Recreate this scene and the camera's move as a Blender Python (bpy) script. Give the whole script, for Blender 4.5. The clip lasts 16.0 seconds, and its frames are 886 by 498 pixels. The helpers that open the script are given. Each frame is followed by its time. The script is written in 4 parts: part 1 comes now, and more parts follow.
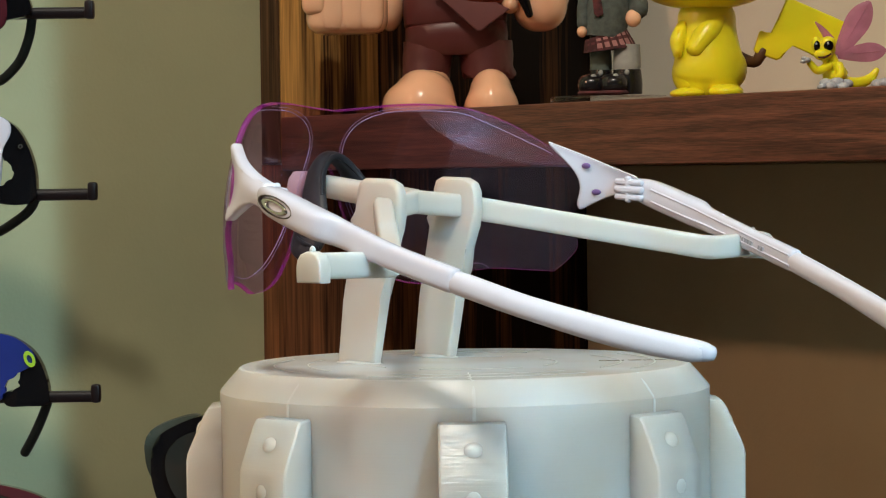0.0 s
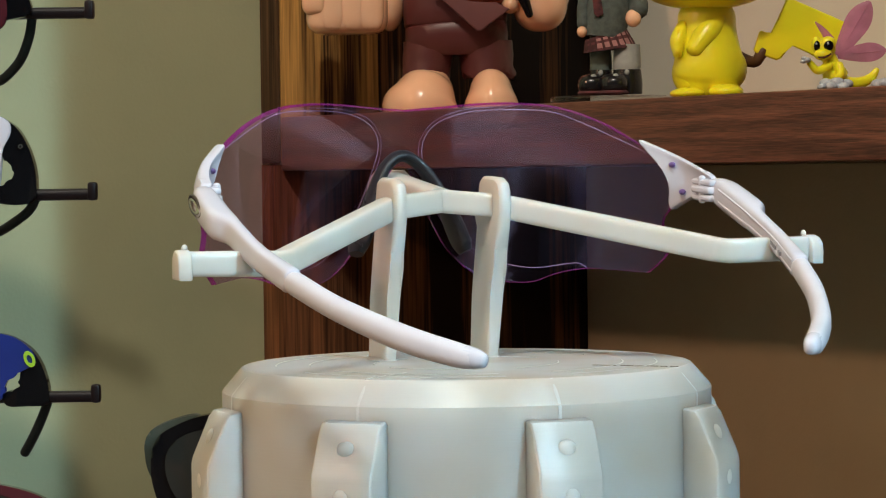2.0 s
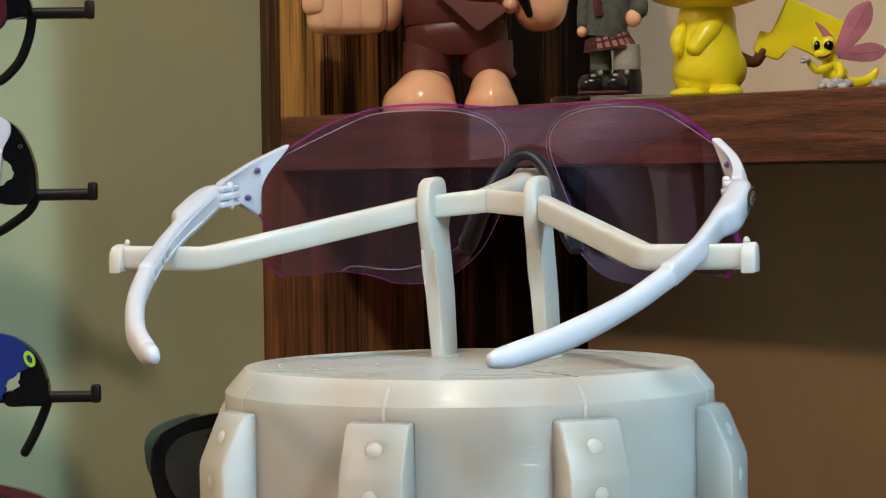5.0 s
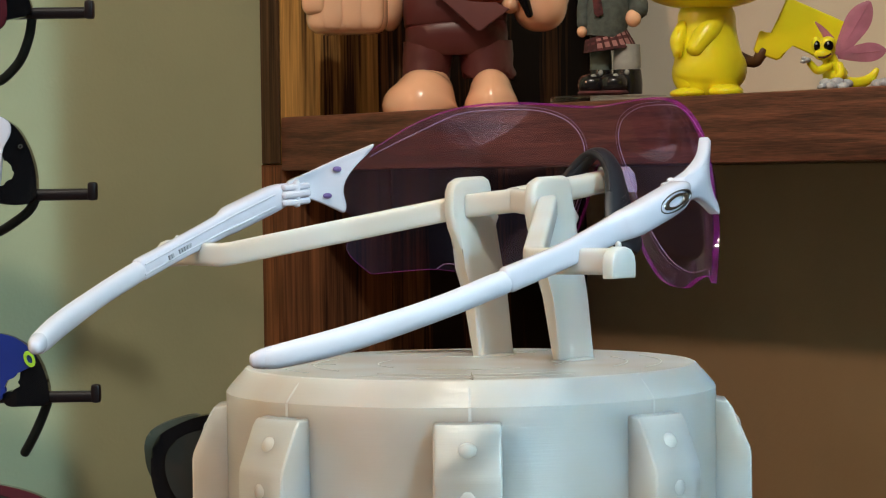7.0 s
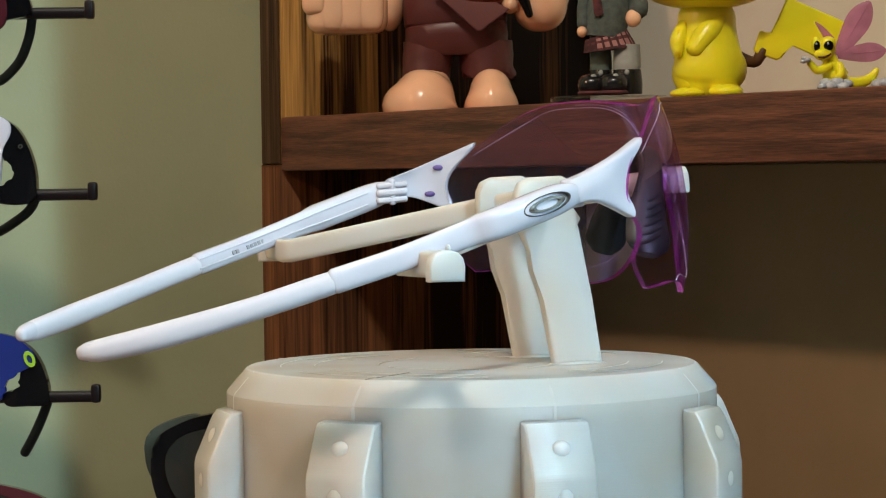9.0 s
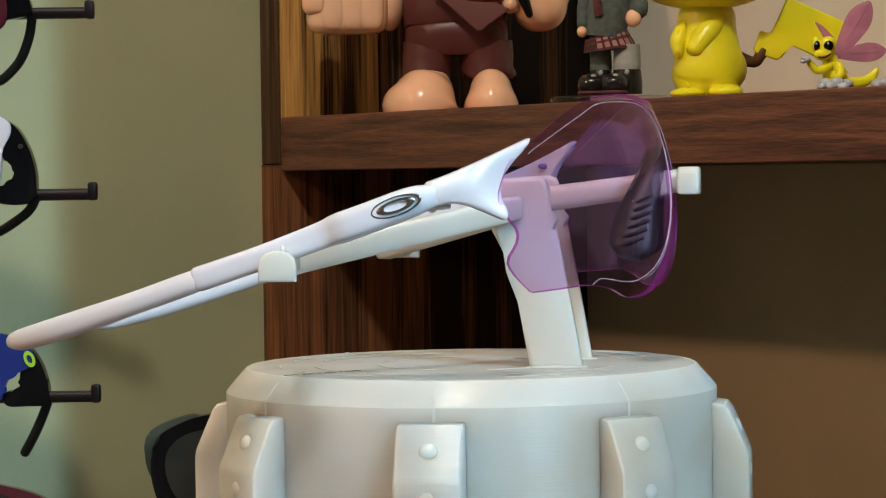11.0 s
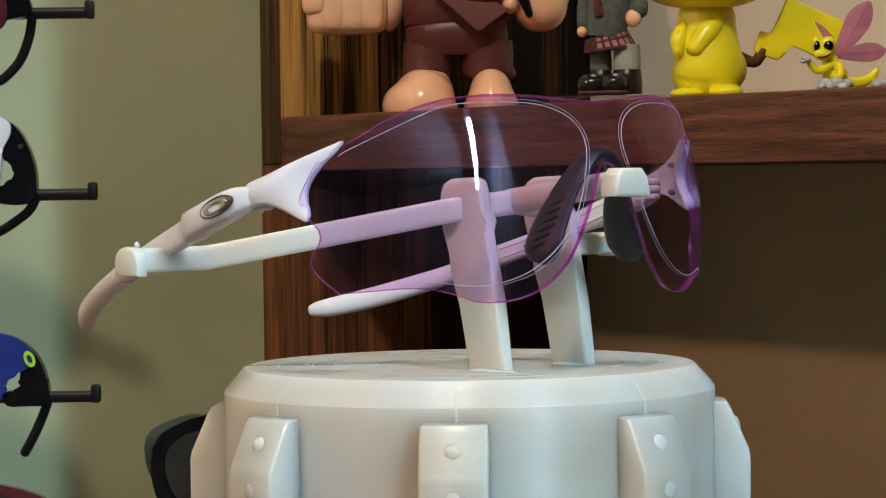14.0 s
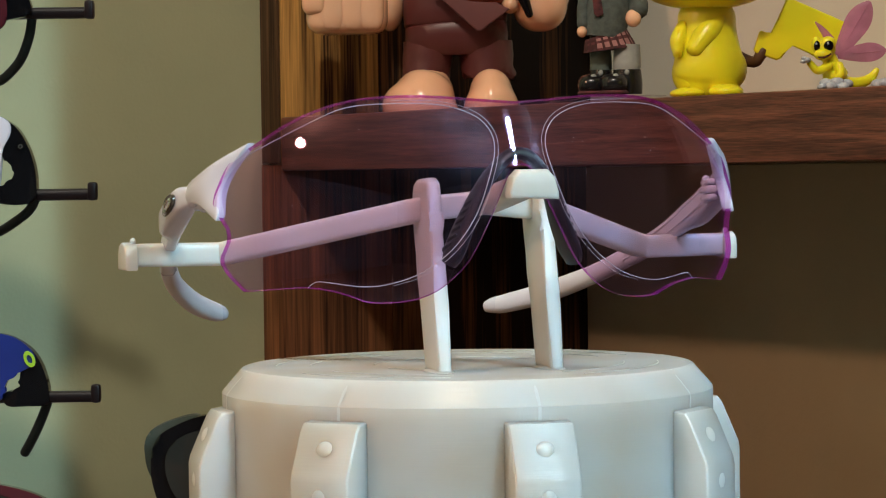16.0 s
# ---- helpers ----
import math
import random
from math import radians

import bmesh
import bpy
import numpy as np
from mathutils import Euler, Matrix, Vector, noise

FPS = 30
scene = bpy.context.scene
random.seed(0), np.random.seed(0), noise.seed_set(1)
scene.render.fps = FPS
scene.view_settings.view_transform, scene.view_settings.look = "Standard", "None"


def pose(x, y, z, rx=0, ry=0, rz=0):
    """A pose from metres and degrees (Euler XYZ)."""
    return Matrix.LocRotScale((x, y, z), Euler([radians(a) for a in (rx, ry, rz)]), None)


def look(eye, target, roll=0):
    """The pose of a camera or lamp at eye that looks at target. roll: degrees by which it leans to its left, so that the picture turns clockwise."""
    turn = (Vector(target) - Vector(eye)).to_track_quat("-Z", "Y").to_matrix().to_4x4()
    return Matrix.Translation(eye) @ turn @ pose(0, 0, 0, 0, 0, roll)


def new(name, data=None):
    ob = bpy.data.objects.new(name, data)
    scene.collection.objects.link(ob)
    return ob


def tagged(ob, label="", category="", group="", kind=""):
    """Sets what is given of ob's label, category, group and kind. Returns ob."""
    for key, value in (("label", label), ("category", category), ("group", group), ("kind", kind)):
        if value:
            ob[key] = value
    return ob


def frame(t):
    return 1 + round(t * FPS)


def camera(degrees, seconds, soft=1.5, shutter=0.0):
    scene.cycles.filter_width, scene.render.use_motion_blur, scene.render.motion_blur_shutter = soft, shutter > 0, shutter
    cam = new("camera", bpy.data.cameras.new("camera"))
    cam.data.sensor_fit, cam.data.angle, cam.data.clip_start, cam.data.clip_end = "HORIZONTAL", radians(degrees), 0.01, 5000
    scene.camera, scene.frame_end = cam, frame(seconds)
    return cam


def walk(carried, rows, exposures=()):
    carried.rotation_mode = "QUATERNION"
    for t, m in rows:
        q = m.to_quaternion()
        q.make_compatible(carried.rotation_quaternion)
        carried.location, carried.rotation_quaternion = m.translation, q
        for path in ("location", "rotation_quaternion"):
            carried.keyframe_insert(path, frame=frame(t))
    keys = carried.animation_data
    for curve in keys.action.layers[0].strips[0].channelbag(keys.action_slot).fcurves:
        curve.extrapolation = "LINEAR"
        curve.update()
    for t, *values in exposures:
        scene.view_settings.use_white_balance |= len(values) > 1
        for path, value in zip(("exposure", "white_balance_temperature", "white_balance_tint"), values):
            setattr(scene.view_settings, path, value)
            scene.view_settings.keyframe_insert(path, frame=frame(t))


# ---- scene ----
# The drum's top lies 1 m above the floor, its axis at x = y = 0.
ZT = 1.0
cam = camera(17.742, 16.0, soft=1.15)
EYE = Vector((0, -0.79619, ZT + 0.05643))
STAND = look(EYE, EYE + Vector((-0.007882, 0.999506, -0.030426)), -0.761)
walk(cam, [(0, STAND), (16, STAND)], [(0, 0.0, 6100, 10), (16, 0.0, 6100, 10)])

CT = 0.894                                 # height of the counter top

# ---------------------------------------------------------------- room frame
AZ = radians(31.67)
UX = Vector((math.sin(AZ), -math.cos(AZ), 0))      # along the back wall, to the right
VX = Vector((-math.cos(AZ), -math.sin(AZ), 0))     # away from the back wall
F0 = Vector((-0.08695, 0.55448, 0))                # front inner corner of the upright board
ROOM = Matrix((UX, VX, (0, 0, 1))).transposed().to_4x4()
ROOM.translation = F0


def R3(u, v, z):
    return F0 + UX * u + VX * v + Vector((0, 0, z))


# ---------------------------------------------------------------- light
world = bpy.data.worlds.new("world")
scene.world = world
world.use_nodes = True
bg = world.node_tree.nodes["Background"]
bg.inputs[0].default_value = (1.0, 0.9, 0.75, 1)
bg.inputs[1].default_value = 0.003


def bulb(name, az, el, dist, watts, colour, radius):
    lamp = bpy.data.lights.new(name, "POINT")
    lamp.energy, lamp.color, lamp.shadow_soft_size = watts, colour, radius
    ob = new(name, lamp)
    a, e = radians(az), radians(el)
    ob.location = Vector((math.sin(a) * math.cos(e), -math.cos(a) * math.cos(e), math.sin(e))) * dist + Vector((0, 0, ZT + 0.05))
    return ob


bulb("ceiling_downlight", -9, 53, 1.62, 62, (1.0, 0.88, 0.69), 0.06)
bulb("warm_side_lamp", -54, 29, 2.1, 43, (1.0, 0.54, 0.30), 0.05)
TUBE_GLOW = 490.0

# ---------------------------------------------------------------- materials
def mat(name, colour, rough=0.5, metal=0.0, var=0.12, scale=40.0, bump=0.0, bscale=200.0, coat=0.0, sss=0.0, spec=0.5, stretch=(1, 1, 1), second=None, detail=4.0):
    m = bpy.data.materials.new(name)
    m.use_nodes = True
    nt = m.node_tree
    b = nt.nodes["Principled BSDF"]
    b.inputs["Roughness"].default_value = rough
    b.inputs["Metallic"].default_value = metal
    b.inputs["Coat Weight"].default_value = coat
    b.inputs["Specular IOR Level"].default_value = spec
    if sss:
        b.inputs["Subsurface Weight"].default_value = sss
        b.inputs["Subsurface Radius"].default_value = (0.006, 0.004, 0.003)
        b.inputs["Subsurface Scale"].default_value = 1.0
    tc = nt.nodes.new("ShaderNodeTexCoord")
    mp = nt.nodes.new("ShaderNodeMapping")
    mp.inputs["Scale"].default_value = stretch
    nt.links.new(tc.outputs["Object"], mp.inputs[0])
    n1 = nt.nodes.new("ShaderNodeTexNoise")
    n1.inputs["Scale"].default_value = scale
    n1.inputs["Detail"].default_value = detail
    nt.links.new(mp.outputs[0], n1.inputs[0])
    mx = nt.nodes.new("ShaderNodeMix")
    mx.data_type = "RGBA"
    lo = second or tuple(c * (1 - var) for c in colour)
    hi = colour if second else tuple(min(1, c * (1 + var)) for c in colour)
    mx.inputs[6].default_value = (*lo, 1)
    mx.inputs[7].default_value = (*hi, 1)
    rp = nt.nodes.new("ShaderNodeMapRange")
    rp.inputs[1].default_value, rp.inputs[2].default_value = 0.3, 0.7
    nt.links.new(n1.outputs[0], rp.inputs[0])
    nt.links.new(rp.outputs[0], mx.inputs[0])
    nt.links.new(mx.outputs[2], b.inputs["Base Color"])
    if bump:
        n2 = nt.nodes.new("ShaderNodeTexNoise")
        n2.inputs["Scale"].default_value = bscale
        nt.links.new(mp.outputs[0], n2.inputs[0])
        bp = nt.nodes.new("ShaderNodeBump")
        bp.inputs["Strength"].default_value = bump
        bp.inputs["Distance"].default_value = 0.001
        nt.links.new(n2.outputs[0], bp.inputs["Height"])
        nt.links.new(bp.outputs[0], b.inputs["Normal"])
    return m


def wood(name, dark, light, axis, rough=0.45, across=110.0, along=3.0, spec=0.5):
    """Stained board: long grain along one axis of the object, fine pores, slow tone shifts."""
    m = bpy.data.materials.new(name)
    m.use_nodes = True
    nt = m.node_tree
    b = nt.nodes["Principled BSDF"]
    b.inputs["Roughness"].default_value = rough
    b.inputs["Specular IOR Level"].default_value = spec
    tc = nt.nodes.new("ShaderNodeTexCoord")
    mp = nt.nodes.new("ShaderNodeMapping")
    s = [across] * 3
    s[axis] = along
    mp.inputs["Scale"].default_value = s
    nt.links.new(tc.outputs["Object"], mp.inputs[0])
    n1 = nt.nodes.new("ShaderNodeTexNoise")
    n1.inputs["Scale"].default_value, n1.inputs["Detail"].default_value, n1.inputs["Distortion"].default_value = 1.0, 5.0, 0.6
    n2 = nt.nodes.new("ShaderNodeTexNoise")
    n2.inputs["Scale"].default_value, n2.inputs["Detail"].default_value = 9.0, 3.0
    nt.links.new(mp.outputs[0], n1.inputs[0])
    nt.links.new(mp.outputs[0], n2.inputs[0])
    ad = nt.nodes.new("ShaderNodeMath")
    ad.operation = "MULTIPLY_ADD"
    ad.inputs[1].default_value = 0.6
    nt.links.new(n2.outputs[0], ad.inputs[0])
    nt.links.new(n1.outputs[0], ad.inputs[2])
    rp = nt.nodes.new("ShaderNodeValToRGB")
    rp.color_ramp.elements[0].position, rp.color_ramp.elements[0].color = 0.62, (*dark, 1)
    rp.color_ramp.elements[1].position, rp.color_ramp.elements[1].color = 1.08, (*light, 1)
    nt.links.new(ad.outputs[0], rp.inputs[0])
    nt.links.new(rp.outputs[0], b.inputs["Base Color"])
    bp = nt.nodes.new("ShaderNodeBump")
    bp.inputs["Strength"].default_value, bp.inputs["Distance"].default_value = 0.25, 0.0008
    nt.links.new(ad.outputs[0], bp.inputs["Height"])
    nt.links.new(bp.outputs[0], b.inputs["Normal"])
    return m


def printed(name, colour, lines=1.0, gloss=0.075, depth=0.012, body=0.85):
    """Milky translucent print plastic: light passes through it; fine layer lines break up its gloss alone."""
    m = bpy.data.materials.new(name)
    m.use_nodes = True
    nt = m.node_tree
    nt.nodes.clear()
    out = nt.nodes.new("ShaderNodeOutputMaterial")
    tc = nt.nodes.new("ShaderNodeTexCoord")

    def noise_at(size, detail):
        mp = nt.nodes.new("ShaderNodeMapping")
        mp.inputs["Scale"].default_value = size
        nt.links.new(tc.outputs["Object"], mp.inputs[0])
        n = nt.nodes.new("ShaderNodeTexNoise")
        n.inputs["Scale"].default_value, n.inputs["Detail"].default_value = 1.0, detail
        nt.links.new(mp.outputs[0], n.inputs[0])
        return n

    def mixed(a, b, factor):
        x = nt.nodes.new("ShaderNodeMixShader")
        if isinstance(factor, float):
            x.inputs[0].default_value = factor
        else:
            nt.links.new(factor, x.inputs[0])
        nt.links.new(a, x.inputs[1])
        nt.links.new(b, x.inputs[2])
        return x.outputs[0]

    tone = nt.nodes.new("ShaderNodeMix")
    tone.data_type = "RGBA"
    tone.inputs[6].default_value = (*[c * k for c, k in zip(colour, (0.91, 0.80, 0.70))], 1)
    tone.inputs[7].default_value = (*colour, 1)
    rg = nt.nodes.new("ShaderNodeMapRange")
    rg.inputs[1].default_value, rg.inputs[2].default_value = 0.32, 0.6
    nt.links.new(noise_at((20, 20, 26), 2.0).outputs[0], rg.inputs[0])
    nt.links.new(rg.outputs[0], tone.inputs[0])
    bumps = []
    for size, strength, relief in (((40, 40, 2300), 0.05 * lines, 0.0003), ((70, 70, 2300), 0.8 * lines, 0.00048)):
        bp = nt.nodes.new("ShaderNodeBump")
        bp.inputs["Strength"].default_value, bp.inputs["Distance"].default_value = strength, relief
        nt.links.new(noise_at(size, 2.0).outputs[0], bp.inputs["Height"])
        bumps.append(bp)
    df = nt.nodes.new("ShaderNodeBsdfDiffuse")
    tl = nt.nodes.new("ShaderNodeBsdfTranslucent")
    gl = nt.nodes.new("ShaderNodeBsdfGlossy")
    gl.inputs["Roughness"].default_value = 0.27
    for n in (df, tl):
        nt.links.new(tone.outputs[2], n.inputs[0])
    nt.links.new(bumps[0].outputs[0], df.inputs["Normal"])
    nt.links.new(bumps[1].outputs[0], gl.inputs["Normal"])
    lw = nt.nodes.new("ShaderNodeLayerWeight")
    lw.inputs[0].default_value = 0.5
    pw = nt.nodes.new("ShaderNodeMath")
    pw.operation = "POWER"
    pw.inputs[1].default_value = 5.0
    fr = nt.nodes.new("ShaderNodeMapRange")
    fr.inputs[3].default_value, fr.inputs[4].default_value = gloss, 0.42
    nt.links.new(lw.outputs["Facing"], pw.inputs[0])
    nt.links.new(pw.outputs[0], fr.inputs[0])
    ss = nt.nodes.new("ShaderNodeSubsurfaceScattering")
    ss.inputs["Scale"].default_value = depth
    ss.inputs["Radius"].default_value = (1.0, 0.8, 0.65)
    nt.links.new(tone.outputs[2], ss.inputs[0])
    nt.links.new(bumps[0].outputs[0], ss.inputs["Normal"])
    milk = mixed(mixed(df.outputs[0], tl.outputs[0], 0.55), ss.outputs[0], body)
    nt.links.new(mixed(milk, gl.outputs[0], fr.outputs[0]), out.inputs[0])
    return m


def tinted(name, tint, gloss=(0.05, 0.55), rough=0.015, sheen=(1, 1, 1)):
    """Thin tinted lens: clear transmission with a Fresnel gloss."""
    m = bpy.data.materials.new(name)
    m.use_nodes = True
    nt = m.node_tree
    nt.nodes.clear()
    out = nt.nodes.new("ShaderNodeOutputMaterial")
    tr = nt.nodes.new("ShaderNodeBsdfTransparent")
    tr.inputs[0].default_value = (*tint, 1)
    gl = nt.nodes.new("ShaderNodeBsdfGlossy")
    gl.inputs[0].default_value = (*sheen, 1)
    gl.inputs["Roughness"].default_value = rough
    lw = nt.nodes.new("ShaderNodeLayerWeight")
    lw.inputs[0].default_value = 0.5
    pw = nt.nodes.new("ShaderNodeMath")
    pw.operation = "POWER"
    pw.inputs[1].default_value = 5.0
    fr = nt.nodes.new("ShaderNodeMapRange")
    fr.inputs[3].default_value, fr.inputs[4].default_value = gloss
    nt.links.new(lw.outputs["Facing"], pw.inputs[0])
    nt.links.new(pw.outputs[0], fr.inputs[0])
    mx = nt.nodes.new("ShaderNodeMixShader")
    nt.links.new(fr.outputs[0], mx.inputs[0])
    nt.links.new(tr.outputs[0], mx.inputs[1])
    nt.links.new(gl.outputs[0], mx.inputs[2])
    nt.links.new(mx.outputs[0], out.inputs[0])
    return m


def glowing(name, colour, strength):
    m = bpy.data.materials.new(name)
    m.use_nodes = True
    b = m.node_tree.nodes["Principled BSDF"]
    b.inputs["Emission Color"].default_value = (*colour, 1)
    b.inputs["Emission Strength"].default_value = strength
    return m


M_WALL = mat("sage_wall_paint", (0.415, 0.415, 0.25), 0.75, var=0.05, scale=12, bump=0.12, bscale=500)
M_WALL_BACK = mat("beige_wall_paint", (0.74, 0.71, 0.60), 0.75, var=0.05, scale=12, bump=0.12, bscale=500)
# darker, browner wall tone that stands in for the shade under the shelf
M_SHADE_PANEL = mat("brown_shade_panel", (0.52, 0.45, 0.31), 0.65, var=0.08, scale=14, bump=0.12, bscale=400)
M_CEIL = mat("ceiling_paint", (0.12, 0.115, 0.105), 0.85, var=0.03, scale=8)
# dark tone, so the unseen walls return little light
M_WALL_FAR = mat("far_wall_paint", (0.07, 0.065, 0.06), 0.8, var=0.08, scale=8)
M_FLOOR = mat("floor_finish", (0.12, 0.08, 0.055), 0.5, var=0.2, scale=6)
M_BOARD = wood("stained_upright", (0.018, 0.006, 0.0035), (0.24, 0.098, 0.038), 2, 0.6, across=70.0, along=2.0, spec=0.2)
M_PINE = wood("golden_upright", (0.034, 0.014, 0.006), (0.72, 0.40, 0.11), 2, 0.55, across=70.0, along=2.0, spec=0.25)
# shaded copy of the upright's wood, the shadow put into its colour
M_SHADED_WOOD = wood("shaded_upright", (0.010, 0.0045, 0.003), (0.17, 0.075, 0.026), 2, 0.5, across=60.0, along=2.0, spec=0.25)
M_SHADED_WOOD.node_tree.nodes["Color Ramp"].color_ramp.elements[0].position = 0.78
M_BAND = wood("dark_edge_band", (0.020, 0.010, 0.006), (0.13, 0.075, 0.035), 2, 0.6, across=90.0, along=2.0, spec=0.2)
M_SHELF = wood("stained_shelf", (0.052, 0.014, 0.008), (0.215, 0.076, 0.043), 0, 0.4, 230.0, 11.0)
M_COUNTER = wood("counter_top", (0.10, 0.05, 0.03), (0.25, 0.14, 0.08), 0)
M_PRINT = printed("milky_print", (0.485, 0.50, 0.492), 0.85, 0.085, 0.035, 0.9)
M_BAR = printed("smooth_milky_print", (0.70, 0.715, 0.70), 0.3, 0.05, 0.005, 0.65)
M_SEAM = mat("seam_shadow", (0.42, 0.43, 0.40), 0.6)
M_RIDGE = mat("milky_ridge", (0.44, 0.45, 0.44), 0.35, var=0.05, scale=300)
M_JOINT = mat("grimy_seam", (0.16, 0.14, 0.11), 0.7, var=0.5, scale=600)
M_WHITE = mat("white_gloss_plastic", (0.62, 0.62, 0.71), 0.26, var=0.015, scale=90, coat=0.3)
M_SLEEVE = mat("white_rubber", (0.63, 0.62, 0.69), 0.45, var=0.02, scale=90)
M_LENS = tinted("violet_tint", (0.875, 0.74, 0.915), gloss=(0.07, 0.5), sheen=(0.90, 0.78, 1.0))
M_EDGE = tinted("violet_edge", (0.70, 0.16, 0.70), rough=0.1)
nt = M_EDGE.node_tree
old = nt.nodes["Mix Shader"]
tl = nt.nodes.new("ShaderNodeBsdfTranslucent")
tl.inputs[0].default_value = (0.80, 0.08, 0.72, 1)
df = nt.nodes.new("ShaderNodeBsdfDiffuse")
df.inputs[0].default_value = (0.60, 0.06, 0.55, 1)
half = nt.nodes.new("ShaderNodeMixShader")
nt.links.new(tl.outputs[0], half.inputs[1])
nt.links.new(df.outputs[0], half.inputs[2])
both = nt.nodes.new("ShaderNodeMixShader")
both.inputs[0].default_value = 0.24
nt.links.new(old.outputs[0], both.inputs[1])
nt.links.new(half.outputs[0], both.inputs[2])
nt.links.new(both.outputs[0], nt.nodes["Material Output"].inputs[0])
M_ETCH = mat("etched_line", (0.36, 0.28, 0.38), 0.4)
M_RUBBER = mat("black_rubber", (0.014, 0.014, 0.018), 0.42, var=0.2, scale=200, spec=0.35)
M_CHROME = mat("brushed_chrome", (0.55, 0.53, 0.50), 0.25, metal=1.0)
M_DARKMET = mat("dark_enamel", (0.10, 0.09, 0.085), 0.3, metal=0.8)
M_PURPLE = mat("violet_rivet", (0.16, 0.10, 0.30), 0.3)
M_INK = mat("grey_print_ink", (0.32, 0.33, 0.38), 0.5)
M_BLACK = mat("black_gloss_plastic", (0.004, 0.004, 0.005), 0.16, spec=0.22, var=0.2, scale=80)
M_PEG = mat("dark_brown_peg", (0.008, 0.005, 0.006), 0.4, spec=0.2, var=0.2, scale=80)
M_SMOKE = mat("smoke_lens", (0.018, 0.020, 0.018), 0.08, spec=0.5)
M_SHIELD = mat("grey_green_rubber", (0.050, 0.068, 0.058), 0.4, var=0.15, scale=120)
M_BLUE = mat("blue_gloss_plastic", (0.015, 0.03, 0.20), 0.25, var=0.1)
M_LIME = mat("lime_enamel", (0.35, 0.60, 0.03), 0.4)
M_MAROON = mat("maroon_lens", (0.07, 0.012, 0.02), 0.12, coat=0.4)
M_SKIN = mat("vinyl_skin", (0.95, 0.56, 0.36), 0.24, var=0.06, scale=30, sss=0.2, coat=0.7)
M_TROUSER = mat("brown_vinyl", (0.095, 0.023, 0.023), 0.42, var=0.12, scale=60)
M_SHIRT = mat("rust_vinyl", (0.30, 0.05, 0.025), 0.45, var=0.1, scale=60)
M_YELLOW = mat("yellow_vinyl", (1.0, 0.88, 0.012), 0.3, var=0.02, scale=30, coat=0.3, sss=0.3)
M_TAILBROWN = mat("brown_paint", (0.10, 0.045, 0.015), 0.5)
M_GREYC = mat("grey_cloth", (0.085, 0.105, 0.10), 0.9, var=0.2, scale=400, bump=0.3, bscale=900)
M_PLAID = mat("plaid_cloth", (0.15, 0.040, 0.045), 0.9, second=(0.03, 0.015, 0.02), scale=260, bump=0.3, bscale=900)
M_SOCK = mat("pale_sock", (0.34, 0.36, 0.35), 0.9, var=0.1, scale=300)
M_BIB = mat("dusty_brown_vinyl", (0.16, 0.060, 0.060), 0.42, var=0.1, scale=60)
M_CHECK = mat("pale_check_cloth", (0.34, 0.17, 0.17), 0.9, var=0.2, scale=300)
M_PLAIDARK = mat("dark_plaid_cloth", (0.055, 0.016, 0.018), 0.9, var=0.2, scale=300)
M_LEGGING = mat("grey_green_sock", (0.10, 0.13, 0.115), 0.9, var=0.15, scale=300)
M_SHOE = mat("spotted_white_paint", (0.62, 0.68, 0.74), 0.4, second=(0.30, 0.34, 0.42), scale=500)
M_BOOT = mat("black_boot", (0.010, 0.010, 0.012), 0.25)
M_PINKW = mat("pink_wing", (0.56, 0.20, 0.34), 0.3, var=0.2, scale=120)
M_PINKW.node_tree.nodes["Principled BSDF"].inputs["Alpha"].default_value = 0.72
M_CLEAR = tinted("clear_acrylic", (0.93, 0.93, 0.93))
M_TUBE = glowing("tube_glow", (0.60, 0.90, 1.0), TUBE_GLOW)


# ---------------------------------------------------------------- mesh helpers
def part(name, bm, material, parent=None, label="", smooth=True, angle=40):
    bmesh.ops.recalc_face_normals(bm, faces=bm.faces)
    if smooth:
        for f in bm.faces:
            f.smooth = True
        for e in bm.edges:
            if len(e.link_faces) == 2 and e.calc_face_angle(0) > radians(angle):
                e.smooth = False
    me = bpy.data.meshes.new(name)
    bm.to_mesh(me)
    bm.free()
    for m in (material if isinstance(material, (list, tuple)) else [material]):
        me.materials.append(m)
    ob = new(name, me)
    if parent is not None:
        ob.parent = parent
    if label:
        ob["label"] = label
    return ob


def empty(name, m=None, **tags):
    ob = new(name)
    ob.empty_display_size = 0.02
    if m is not None:
        ob.matrix_basis = m
    return tagged(ob, **tags)


def box(bm, lo, hi, bevel=0.0, m=None, seg=2, mi=0):
    lo, hi = Vector(lo), Vector(hi)
    r = bmesh.ops.create_cube(bm, size=1.0)
    vs = r["verts"]
    for v in vs:
        v.co = Vector(((lo + hi)[i] / 2 + v.co[i] * (hi - lo)[i] for i in range(3)))
    fs = list({f for v in vs for f in v.link_faces})
    for f in fs:
        f.material_index = mi
    if bevel:
        es = list({e for v in vs for e in v.link_edges})
        r = bmesh.ops.bevel(bm, geom=es, offset=bevel, segments=seg, affect="EDGES", profile=0.6)
        vs = list({v for f in r["faces"] for v in f.verts} | {v for v in vs if v.is_valid})
        for f in {f for v in vs for f in v.link_faces}:
            f.material_index = mi
    if m is not None:
        for v in vs:
            v.co = m @ v.co
    return vs


